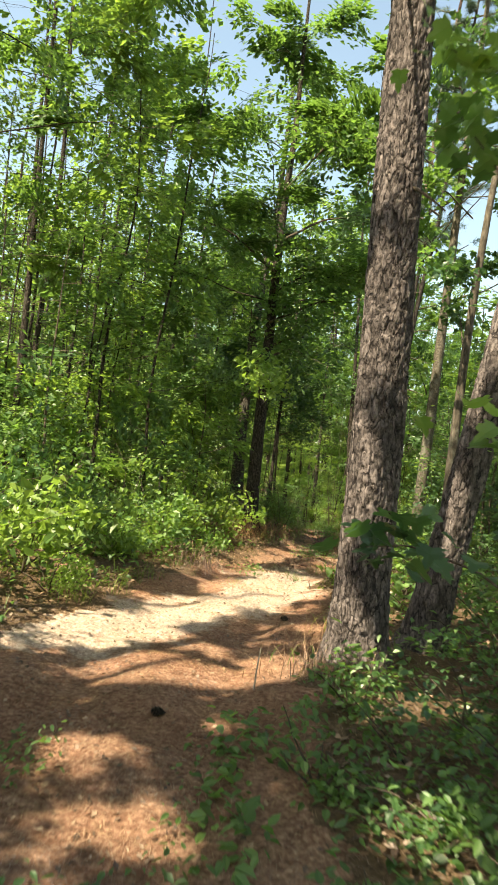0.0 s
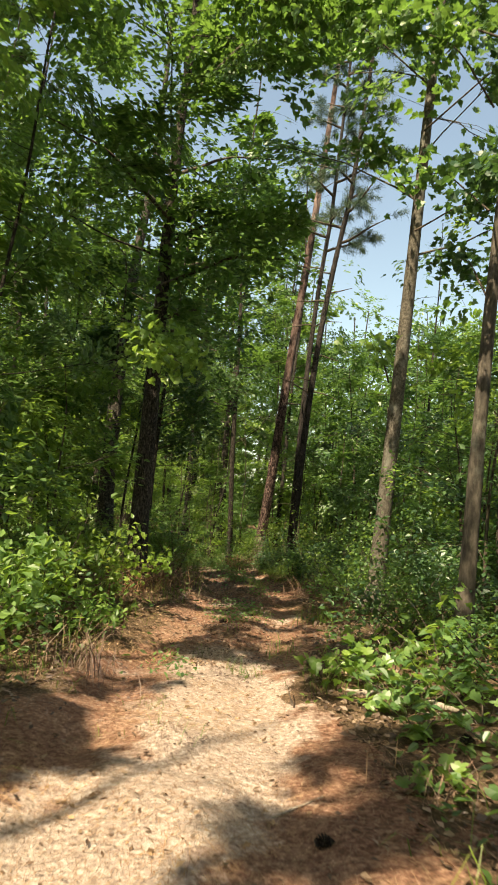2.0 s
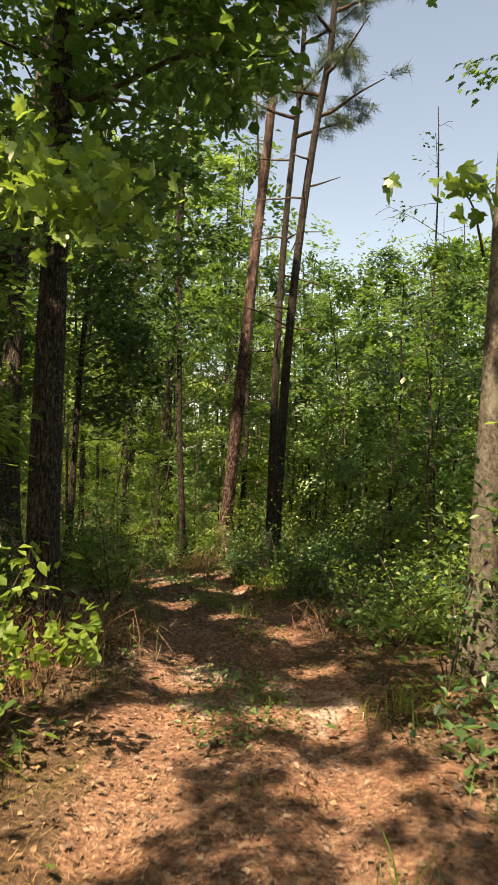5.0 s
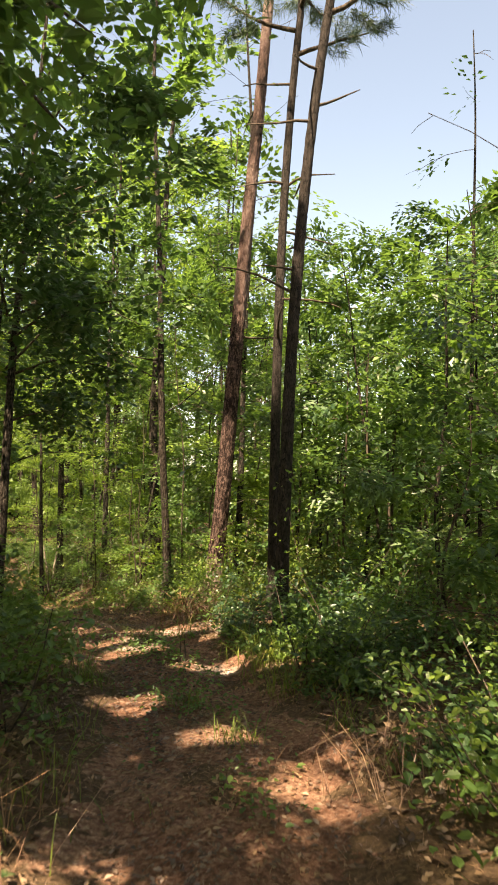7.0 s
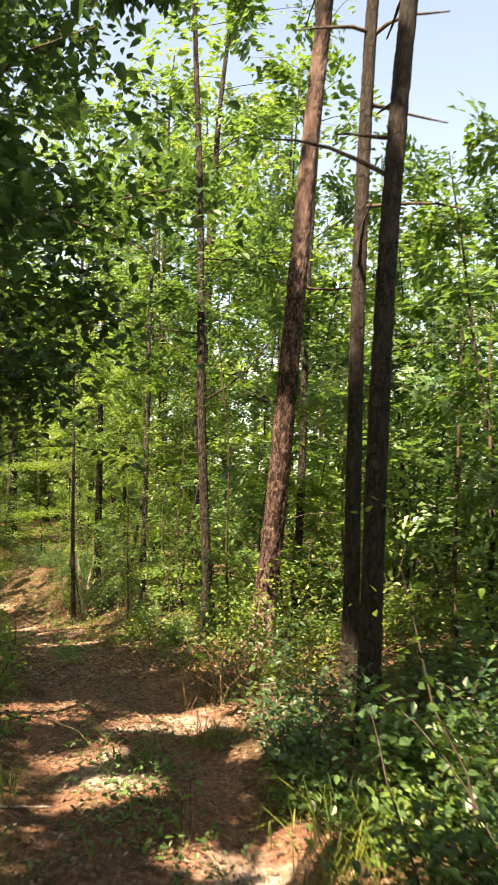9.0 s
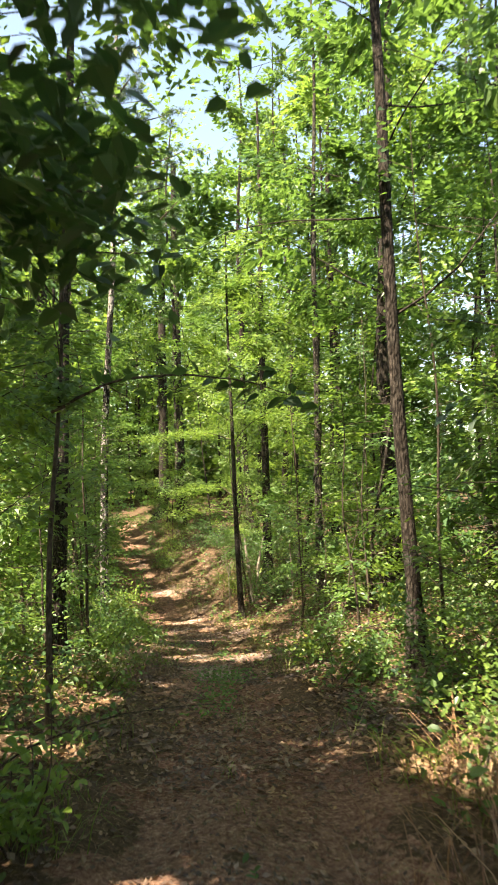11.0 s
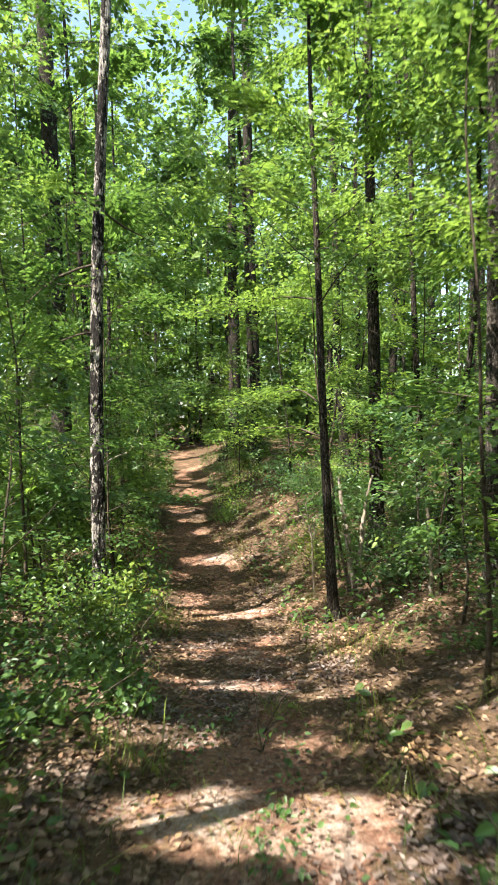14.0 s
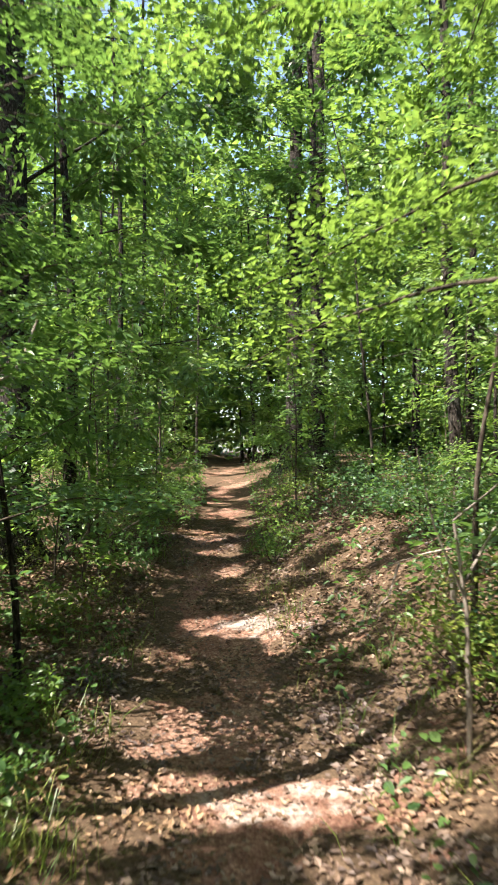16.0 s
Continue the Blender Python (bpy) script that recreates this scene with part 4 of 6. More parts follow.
def spots(count, near, far, gap, y0=-5, y1=60, power=1.4, tries=9000):
    """Random places beside the trail, clear of it and of each other."""
    found = []
    for _ in range(tries):
        if len(found) == count:
            break
        y = rng.uniform(y0, y1)
        side = rng.choice([-1, 1])
        dx = near + (far - near) * rng.uniform() ** power
        x = float(trail_x(y)) + side * (float(trail_half(y)) + dx)
        if abs(x - np.interp(y, WALK_Y, WALK_X)) < 0.9 + near * 0.3:
            continue
        if all((x - a) ** 2 + (y - b) ** 2 > gap * gap for a, b in placed + found):
            found.append((x, y))
    return found


TREE_LABELS = ["tall hardwood with green summer leaves in the woods", "slender dark-barked hardwood in the woods", "grey-barked hardwood with a bright leafy crown"]
# unseen trees behind and to the left, added to shade the trail's start
for x, y, top, low in ((-4.6, 3.0, 12, 0.45), (-4.0, 6.2, 11, 0.5), (-4.6, 0.8, 13, 0.42), (-3.3, -1.2, 14, 0.42), (-2.4, 3.6, 13, 0.5), (-0.9, -3.2, 14, 0.45), (-5.2, -3.0, 15, 0.4), (1.6, -2.4, 13, 0.45)):
    hardwood(x, y, 0.2, top, (0.0, 0.0), low, 3.3, 13, 7000, 0.19, LEAF_GREEN, BARK_GREY, 0.1, puff=1.2, label=TREE_LABELS[0])
hardwood(-3.75, 11.5, 0.13, 11, (-0.02, 0.0), 0.5, 2.7, 14, 9000, 0.11, LEAF_GREEN, BARK_DARK, 0.06, dense=True, label=TREE_LABELS[1])
placed += [(-3.75, 11.5), (-4.2, 3.8), (-4.0, 6.2), (-3.3, -1.2), (-0.9, -3.2), (-5.2, -3.0), (1.6, -2.4)]
tall_ones = spots(18, 2.4, 8, 2.2, -14, 50, 1.0)
placed += tall_ones
for k, (x, y) in enumerate(tall_ones):
    if cap(x, y) < 12:
        continue
    hardwood(x, y, rng.uniform(0.14, 0.24), rng.uniform(13, 17), (rng.normal() * 0.02, rng.normal() * 0.02), rng.uniform(0.3, 0.42), rng.uniform(3.0, 3.8), 13,
             6500, 0.145, [LEAF_GREEN, LEAF_BRIGHT][k % 2], [SHADED_BARK, SHADED_BARK, BARK_DARK][k % 3], 0.2, puff=1.3, label=TREE_LABELS[k % 3])
rear = [(-2.6, 22.4), (-3.7, 16.8), (-6.3, 19.2), (3.6, 25.6), (2.9, 40.2), (-9, 29), (-6.5, 33), (-11, 37), (-8, 42), (-5.8, 46), (1.6, 47), (4.5, 45), (0.4, 54), (-8.5, 52), (-9.5, 60), (-4.2, 62), (-1, 61), (3.5, 56),
        (-7, 39.5), (-9.6, 46.5), (-6.8, 49.5), (-10.5, 55), (-12, 49), (-6.6, 68), (-7.6, 64), (-8.9, 70.5), (-6.2, 60.5), (-7.2, 56), (-4.9, 42.2), (-12, 66), (-2.6, 70), (-9.4, 74), (1.4, 67), (-5.4, 22), (-4.8, 15.5), (-6.6, 12), (-4.0, 18.6)]
placed += rear
for k, (x, y) in enumerate(rear):
    hardwood(x, y, rng.uniform(0.1, 0.18), rng.uniform(14, 18), (rng.normal() * 0.02, rng.normal() * 0.02), rng.uniform(0.12, 0.22), rng.uniform(2.8, 3.5), 16,
             8200 if y < 54 else 4400, 0.155 if y < 54 else 0.2, [LEAF_GREEN, LEAF_BRIGHT, LEAF_GREEN][k % 3], [SHADED_BARK, SHADED_BARK, BARK_DARK][k % 3], 0.2, puff=1.1, wide=0.66, label=TREE_LABELS[k % 3])
for x, y, top, wide_of in ((4.5, 24.0, 12, 1.8), (6.2, 30.5, 13, 2.2), (3.6, 36.2, 15, 2.6)):
    hardwood(x, y, 0.13, top, (0.01, 0.0), 0.2, wide_of, 16, 6500, 0.12, LEAF_GREEN, BARK_DARK, 0.15, label=TREE_LABELS[1])
    placed.append((x, y))
# the leafy wall of the woods beyond the first bend
for k, (x, y, top) in enumerate(((-1.9, 13.4, 9), (-2.6, 11.9, 8), (-2.7, 16.2, 11), (-4.7, 13.9, 12), (-1.3, 21.6, 10), (-1.0, 24.6, 11), (-3.4, 20.6, 13), (-5.6, 17.4, 13), (-2.2, 18.7, 8), (-4.4, 9.4, 7), (0.2, 22.3, 9))):
    hardwood(x, y, 0.07, top, (rng.normal() * 0.03, rng.normal() * 0.03), 0.1, 2.2, 17, 7000, 0.13, [LEAF_GREEN, LEAF_BRIGHT, LEAF_GREEN][k % 3], SHADED_BARK, 0.2, label="leafy young hardwood in the woods beyond the bend")
    placed.append((x, y))
for k, (x, y, top) in enumerate(((-2.6, 28.8, 9), (3.6, 29.4, 8), (4.9, 27, 9), (4.3, 33.2, 10), (5.7, 30.5, 9), (-3.4, 30.5, 10), (5.2, 35, 11), (-2.9, 25.5, 9), (-3.2, 33.4, 8), (-4.6, 37.5, 11), (3.9, 39, 10), (-0.2, 44.5, 9), (-2.4, 36.6, 7), (-4.4, 41, 10), (1.6, 41.5, 8))):
    hardwood(x, y, 0.06, top, (rng.normal() * 0.04, rng.normal() * 0.04), 0.1, 2.3, 17, 6500, 0.12, [LEAF_GREEN, LEAF_GREEN, LEAF_BRIGHT][k % 3], SHADED_BARK, 0.25, label="leafy young hardwood beside the sunken trail")
    placed.append((x, y))
for k, (x, y, dia, top) in enumerate(((4.3, 31.4, 0.3, 17), (3.7, 37.4, 0.22, 17), (5.6, 41, 0.25, 18), (1.3, 44.5, 0.24, 18), (2.6, 50, 0.3, 19), (6.8, 46, 0.3, 19), (-1.6, 47.5, 0.22, 17), (7.6, 36.5, 0.22, 16), (0.3, 57, 0.3, 20), (4.6, 55, 0.3, 20))):
    hardwood(x, y, dia, top, (rng.normal() * 0.02, rng.normal() * 0.02), 0.3, 3.6, 20, 11000, 0.165, [LEAF_GREEN, LEAF_BRIGHT, LEAF_GREEN][k % 3], SHADED_BARK, 0.3, puff=1.2, label="tall dark-trunked hardwood with a high open crown")
    placed.append((x, y))
# small dense trees along the open side
for k, (x, y, top) in enumerate(((5.2, 18.2, 4.4), (6.7, 19.6, 5.6), (5.4, 20.4, 5.0), (8.2, 21.4, 6.2), (6.0, 23.6, 6.6), (9.0, 24.2, 7.4), (7.3, 26.0, 7.6), (10.6, 22.6, 7.0), (8.8, 18.6, 5.2), (11.6, 26.6, 8.6), (9.0, 29.0, 9.0), (8.4, 14.4, 3.8), (8.0, 16.2, 4.6), (10.4, 19.4, 6.2))):
    hardwood(x, y, 0.06, top, (rng.normal() * 0.04, rng.normal() * 0.04), 0.08, 0.8 + 0.2 * top, 16, 5200, 0.115, [LEAF_GREEN, LEAF_DEEP, LEAF_GREEN][k % 3], SHADED_BARK, 0.15, dense=True, label="dense young tree on the open side of the trail")
    placed.append((x, y))
big = spots(46, 2.3, 17, 1.7, -8, 72, 1.1)
placed += big
for k, (x, y) in enumerate(big):
    top = min(rng.uniform(8, 15), cap(x, y))
    far_off = abs(x - float(trail_x(y)))
    hardwood(x, y, rng.uniform(0.07, 0.14) * (0.6 + top / 26), top, (rng.normal() * 0.045 + 0.01, rng.normal() * 0.045), rng.uniform(0.07, 0.2), rng.uniform(1.9, 2.8), 13,
             int(6000 if far_off < 9 else 3200), 0.15 if far_off < 9 else 0.22, [LEAF_GREEN, LEAF_BRIGHT, LEAF_GREEN, LEAF_BRIGHT][k % 4], [SHADED_BARK, SHADED_BARK, BARK_DARK][k % 3], 0.22, label=TREE_LABELS[k % 3])
young = spots(120, 1.1, 9, 0.85, -3, 58)
young += spots(46, 0.7, 2.6, 0.6, 22, 48, 1.0)
for k, (x, y) in enumerate(young):
    if 0.6 < x < 2.3 and 28 < y < 34.8:
        continue
    top = min(rng.uniform(2.0, 6.0), cap(x, y))
    hardwood(x, y, rng.uniform(0.025, 0.055), top, (rng.normal() * 0.06, rng.normal() * 0.06), 0.15, 0.45 + top * 0.24, 10, int(560 + 250 * top), 0.107,
             [LEAF_BRIGHT, LEAF_GREEN, LEAF_BRIGHT, LEAF_GREEN][k % 4], TWIG, 0.1, name="sapling", label="thin understorey sapling with layered green leaves", group="understorey saplings", flat=2.2)
for k in range(24):
    x, y = rng.uniform(-7.0, -1.9), rng.uniform(9.5, 20)
    if x > float(trail_x(y)) - 2.2:
        x -= 1.8
    hardwood(x, y, 0.05, rng.uniform(4, 7.5), (rng.normal() * 0.05, rng.normal() * 0.05), 0.12, rng.uniform(1.3, 2.0), 13, 2300, 0.1, [LEAF_GREEN, LEAF_BRIGHT, LEAF_GREEN][k % 3], BARK_DARK, 0.1, name="sapling",
             label="leafy young tree in the dense undergrowth", group="understorey saplings", flat=2.0)
bushes = spots(200, 0.3, 3.6, 0.5, 4.6, 50, 1.2)
for k, (x, y) in enumerate(bushes):
    if (0.9 < x < 2.2 and 6.3 < y < 10.2) or (0.6 < x < 2.6 and 27.5 < y < 34.8):
        continue
    tall = rng.uniform(0.35, 1.15)
    shrub(x, y, tall, tall * rng.uniform(0.6, 1.0), int(380 + 560 * tall), rng.uniform(0.038, 0.062), [LEAF_GREEN, LEAF_BRIGHT, LEAF_GREEN, GRASS][k % 4], label="low leafy green bush at the edge of the trail")


# ---- far woods ----
def far_woods():
    trunks, leaves, sizes, counts = [], [], [], []
    for n in range(820):
        a = rng.uniform(-0.55, 0.3) if n >= 640 else rng.uniform(-1.15, 1.15) if n % 6 else rng.uniform(0, 2 * np.pi)
        d = rng.uniform(16, 75) if n < 640 else rng.uniform(44, 70)
        x, y = 1 + d * math.sin(a) * 0.95, 18 + d * math.cos(a)
        if (abs(x - float(trail_x(y))) < 9 and -6 < y < 60) or abs(x - float(trail_x(y))) < 1.5:
            continue
        top = min(rng.uniform(11, 21), cap(x, y))
        z = float(height(x, y))
        if n % 3 == 0:
            trunks.append(tube(trunk_line((x, y, z), top, (rng.normal() * 0.03, rng.normal() * 0.03), 0.15, 6), np.linspace(0.13, 0.03, 6), 6))
        near_by = math.hypot(x - 1, y - 18) < 32 and y > 8
        for c in range(11 if near_by else 7):
            m = 72 if near_by else 54 if y > 5 else 14
            mid = np.array([x, y, z + top * rng.uniform(0.03, 1.0) ** (1.0 if d < 40 else 1.7)]) + rng.normal(size=3) * np.array([1.6, 1.6, 0.4])
            leaves += [mid + np.array([[0, 0, 0], q * 0.5 + (0, 0, 0.1), q]) for q in rng.normal(size=(2, 3)) * np.array([0.95, 0.95, 0.25])]
            counts += [m // 2] * 2
            sizes += [0.22 if near_by else 0.36 if y > 5 else 0.6] * 2
    # foliage of the far end, its sunlit brightness put into a lighter leaf colour
    bright, bright_sizes = [], []
    for n in range(110):
        y = rng.uniform(58, 84)
        x = float(trail_x(y)) + rng.uniform(-13, 13)
        if abs(x - float(trail_x(y))) < 0.9 and y < 64:
            continue
        for c in range(16):
            bright.append(np.array([x, y, float(height(x, y)) + rng.uniform(0.1, 1.0) ** 1.3 * 14]) + rng.normal(size=(22, 3)) * np.array([1.1, 0.9, 0.5]))
            bright_sizes.append(np.full(22, 0.4))
    for n in range(90):
        y = rng.uniform(52, 84)
        x = float(trail_x(y)) + rng.uniform(-16, 12)
        for c in range(14):
            bright.append(np.array([x, y, rng.uniform(5, 22)]) + rng.normal(size=(22, 3)) * np.array([1.2, 0.9, 0.5]))
            bright_sizes.append(np.full(22, 0.36))
    tagged(new("far_woods_trunks", mesh_of("far_woods_trunks", *joined(trunks), BARK_DARK)), "dark trunks of the distant woods", "woods", kind="stuff")
    found = []
    for size in sorted(set(sizes)):
        mine = [k for k in range(len(sizes)) if sizes[k] == size]
        p, face, axis = on_sprays([leaves[k] for k in mine], sum(counts[k] for k in mine), 0.75, 0.6, 1.0)
        kept = (p[:, 2] > height(p[:, 0], p[:, 1]) + 0.1) & open_air(p)
        found.append(leaf_blades(p[kept], size, 1.2, None, 0.7, 0.35, face[kept], axis[kept]))
    v, f = joined(found)
    tagged(new("far_woods", mesh_of("far_woods", v, f, LEAF_GREEN, False)), "dense green foliage of the distant woods", "woods", kind="stuff")
    p = np.concatenate(bright)
    kept = p[:, 2] > height(p[:, 0], p[:, 1]) + 0.1
    v, f = leaf_blades(p[kept], np.concatenate(bright_sizes)[kept], 1.2, None, 0.7)
    tagged(new("far_woods", mesh_of("far_woods", v, f, LEAF_BRIGHT, False)), "bright foliage closing the far end of the trail", "woods", kind="stuff")


def thicket():
    """Young growth along the open side, lower than the woods."""
    stems, groups = [], ([], [])
    for n in range(150):
        out, d = math.radians(rng.uniform(13, 47)), rng.uniform(12, 36)
        x, y = 0.8 + d * math.sin(out), 9 + d * math.cos(out)
        if x < float(trail_x(y)) + 3.0:
            continue
        z, top = float(height(x, y)), (0.9 + 0.33 * d) * rng.uniform(0.5, 1.12)
        stems.append(tube(trunk_line((x, y, z), top * 0.85, (rng.normal() * 0.06, rng.normal() * 0.06), 0.1, 6), np.linspace(0.03, 0.008, 6), 5))
        for c in range(10):
            at = np.array([x, y, z + top * rng.uniform(0.05, 1.0)]) + rng.normal(size=3) * np.array([0.7, 0.7, 0.1])
            reach = rng.normal(size=3) * np.array([0.6, 0.6, 0.15])
            groups[n % 2].append(np.array([at, at + reach * 0.5 + (0, 0, 0.06), at + reach]))
        groups[n % 2].append(np.array([[x, y, z + top - 0.5], [x, y, z + top - 0.2], [x, y, z + top]]))
    tagged(new("thicket_stems", mesh_of("thicket_stems", *joined(stems), TWIG)), "thin stems of young growth on the open side", "thicket", kind="stuff")
    for group, mat, label in zip(groups, (LEAF_DEEP, LEAF_GREEN), ("dark green leaves of the young thicket", "green leaves of the young thicket")):
        p, face, axis = on_sprays(group, 38 * len(group), 0.45, 0.4, 1.0)
        v, f = leaf_blades(p, 0.076 + 0.0042 * np.hypot(p[:, 0] - 0.8, p[:, 1] - 9), 2.0, None, 0.6, 0.35, face, axis)
        tagged(new("thicket", mesh_of("thicket", v, f, mat, False)), label, "thicket", kind="stuff")


far_woods()
thicket()


# ---- the forest floor ----
def beside(n, inner, outer, y0, y1, power=1.5):
    """Random points beside the trail, thinning outwards."""
    y = rng.uniform(y0, y1, n)
    dx = (inner + (outer - inner) * rng.uniform(size=n) ** power) * rng.choice([-1, 1], n)
    x = trail_x(y) + dx + np.sign(dx) * trail_half(y)
    return x, y


def litter():
    x, y = beside(36000, -0.4, 3.6, -1, 46)
    x2, y2 = beside(38000, -0.4, 3.0, 22, 46, 1.2)
    x, y = np.append(x, x2), np.append(y, y2)
    p = np.stack([x, y, height(x, y) + rng.uniform(0.004, 0.03, len(x))], 1)
    v, f = leaf_blades(p, np.where(y > 22, 0.06, 0.055), 1.7, None, 0.6, 0.2)
    tagged(new("leaf_litter", mesh_of("leaf_litter", v, f, DEAD_LEAF, False)), "brown fallen leaves scattered over the forest floor", "leaf litter", kind="stuff")
    y = np.concatenate([rng.uniform(-1, 46, 8000), rng.uniform(10, 24, 9000), rng.uniform(24, 46, 4500)])
    x = trail_x(y) + rng.normal(size=21500) * trail_half(y) * 0.62
    n = 17000
    y3 = rng.uniform(22.5, 44, n)
    x3 = trail_x(y3) + rng.normal(size=n) * trail_half(y3) * 0.8
    heap = grain(x3 * 1.7, y3 * 1.2, 35) + 0.4 * np.abs(x3 - trail_x(y3)) > 0.58
    for cx, cy, rx, ry in SUNLIT_WORN:
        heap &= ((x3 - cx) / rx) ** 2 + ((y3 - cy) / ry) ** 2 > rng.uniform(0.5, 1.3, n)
    x, y = np.append(x, x3[heap]), np.append(y, y3[heap])
    p = np.stack([x, y, height(x, y) + 0.012], 1)
    v, f = leaf_blades(p, np.append(np.where(y[:21500] > 22, 0.05, 0.038), np.full(int(heap.sum()), 0.058)), 1.8, None, 0.55, 0.2)
    tagged(new("trail_litter", mesh_of("trail_litter", v, f, DEAD_LEAF, False)), "dry leaf fragments lying on the clay trail", "leaf litter", kind="stuff")
    n = 4500
    y = rng.uniform(1.5, 13, n)
    x = trail_x(y) + rng.normal(size=n) * trail_half(y) * 0.7
    some = grain(x * 2.1, y * 1.6, 41) + 0.25 * rng.normal(size=n) > 0.5
    x, y = x[some], y[some]
    v, f = leaf_blades(np.stack([x, y, height(x, y) + 0.006], 1), 0.019, 2.4, None, 0.5, 0.15)
    tagged(new("bark_chips", mesh_of("bark_chips", v, f, STRAW, False)), "pale bark chips and bits of straw on the sunlit clay", "litter", kind="stuff")
    n = 85000
    y = np.where(rng.uniform(size=n) < 0.4, rng.uniform(-0.5, 12, n), rng.uniform(-0.5, 30, n))
    x = trail_x(y) + rng.normal(size=n) * (trail_half(y) * 0.75 + 0.2)
    a = rng.uniform(0, np.pi, n)
    d = np.stack([np.cos(a), np.sin(a), np.zeros(n)], 1) * rng.uniform(0.04, 0.1, (n, 1))
    w = np.stack([-np.sin(a), np.cos(a), np.zeros(n)], 1) * 0.0014
    q = np.stack([x, y, height(x, y) + rng.uniform(0.004, 0.016, n)], 1)
    e = q + d
    e[:, 2] = height(e[:, 0], e[:, 1]) + rng.uniform(0.004, 0.02, n)
    v = np.stack([q - w, q + w, e], 1).reshape(-1, 3)
    tagged(new("pine_straw", mesh_of("pine_straw", v, np.arange(3 * n).reshape(-1, 3), STRAW, False)), "reddish pine needles strewn over the trail", "pine straw", kind="stuff")


def groundcover():
    x, y = beside(60000, 0.1, 13, -3, 58, 1.3)
    p = np.stack([x, y, height(x, y) + rng.uniform(0.02, 1.0, len(x)) ** 2 * 0.35 + 0.02], 1)
    patchy = grain(x * 0.8, y * 0.8, 12) > 0.38
    p = p[patchy]
    yc = rng.uniform(9.5, 30, 6500)
    xc = trail_x(yc) + rng.normal(size=6500) * 0.2
    some = grain(xc * 2, yc * 1.1, 15) > 0.5
    p = np.concatenate([p, np.stack([xc, yc, height(xc, yc) + rng.uniform(0.01, 0.1, 6500)], 1)[some]])
    xs, ys = rng.uniform(-1.5, 0.4, 1500), rng.uniform(1.6, 4.2, 1500)
    some = grain(xs * 2.2, ys * 2.2, 16) > 0.52
    p = np.concatenate([p, np.stack([xs, ys, height(xs, ys) + rng.uniform(0.01, 0.09, 1500)], 1)[some]])
    far = np.abs(p[:, 0] - trail_x(p[:, 1]))
    v, f = leaf_blades(p, np.where(far < 0.5, 0.04, 0.065 + 0.012 * far), 1.6, close_by(p, 1.8), 0.6)
    tagged(new("ground_plants", mesh_of("ground_plants", v, f, LEAF_GREEN, False)), "low green plants covering the forest floor", "ground plants", kind="stuff")


def blades(a, b, n, r, low, high, width=0.0024, level=None):
    """Thin bent blades of one tuft, each of three joints and a tip."""
    foot = np.stack([a + rng.normal(size=n) * r, b + rng.normal(size=n) * r, np.zeros(n)], 1)
    foot[:, 2] = height(foot[:, 0], foot[:, 1]) - 0.01
    out = rng.normal(size=(n, 3)) * np.array([1, 1, 0])
    out /= np.linalg.norm(out, axis=1)[:, None]
    tall = rng.uniform(low, high, (n, 1))
    reach = rng.uniform(0.45, 1.9, (n, 1))
    up = np.array([0, 0, 1])
    side = np.cross(out, up) * width * rng.uniform(0.6, 1.4, (n, 1))
    one, two = foot + out * tall * reach * 0.2 + up * tall * 0.5, foot + out * tall * reach * 0.6 + up * tall * 0.82
    tip = foot + out * tall * reach * 1.2 + up * tall * rng.uniform(0.35, 0.95, (n, 1))
    v = np.stack([foot - side, foot + side, one - side, one + side, two - side * 0.7, two + side * 0.7, tip], 1).reshape(-1, 3)
    i = np.arange(n)[:, None] * 7
    return v, np.concatenate([i + [0, 1, 3], i + [0, 3, 2], i + [2, 3, 5], i + [2, 5, 4], i + [4, 5, 6]], 1).reshape(-1, 3)


def grass():
    tufts = []
    x, y = beside(240, -0.15, 1.1, 3, 44)
    for a, b in zip(x, y):
        tufts.append(blades(a, b, rng.integers(6, 30), rng.uniform(0.04, 0.18), 0.06, 0.3))
    ym = rng.uniform(8, 30, 34)
    for a, b in zip(trail_x(ym) + rng.normal(size=34) * 0.16, ym):
        tufts.append(blades(a, b, rng.integers(5, 16), 0.07, 0.03, 0.13, 0.0016))
    v, f = joined(tufts)
    tagged(new("grass", mesh_of("grass", v, f, GRASS, False)), "thin tufts of green and dry grass along the trail", "grass", kind="stuff")


litter()
groundcover()
grass()


# ---- single plants and dead wood that stand out ----
def wood(name, line, r0, r1, mat, parent, sides=8):
    """A tapered piece of wood along a line given in the world, as a part of a thing."""
    line = np.array(line, float)
    k = np.linspace(0, 1, len(line))
    s = np.linspace(0, 1, 4 * len(line))
    fine_line = np.stack([np.interp(s, k, line[:, c]) for c in range(3)], 1)
    fine_line[1:-1] = (fine_line[:-2] + 2 * fine_line[1:-1] + fine_line[2:]) / 4 + rng.normal(size=(len(s) - 2, 3)) * r0 * 0.12
    v, f = tube(fine_line - np.array(parent.location), np.linspace(r0, r1, len(s)), sides)
    return part(name, mesh_of(name, v, f, mat), parent)


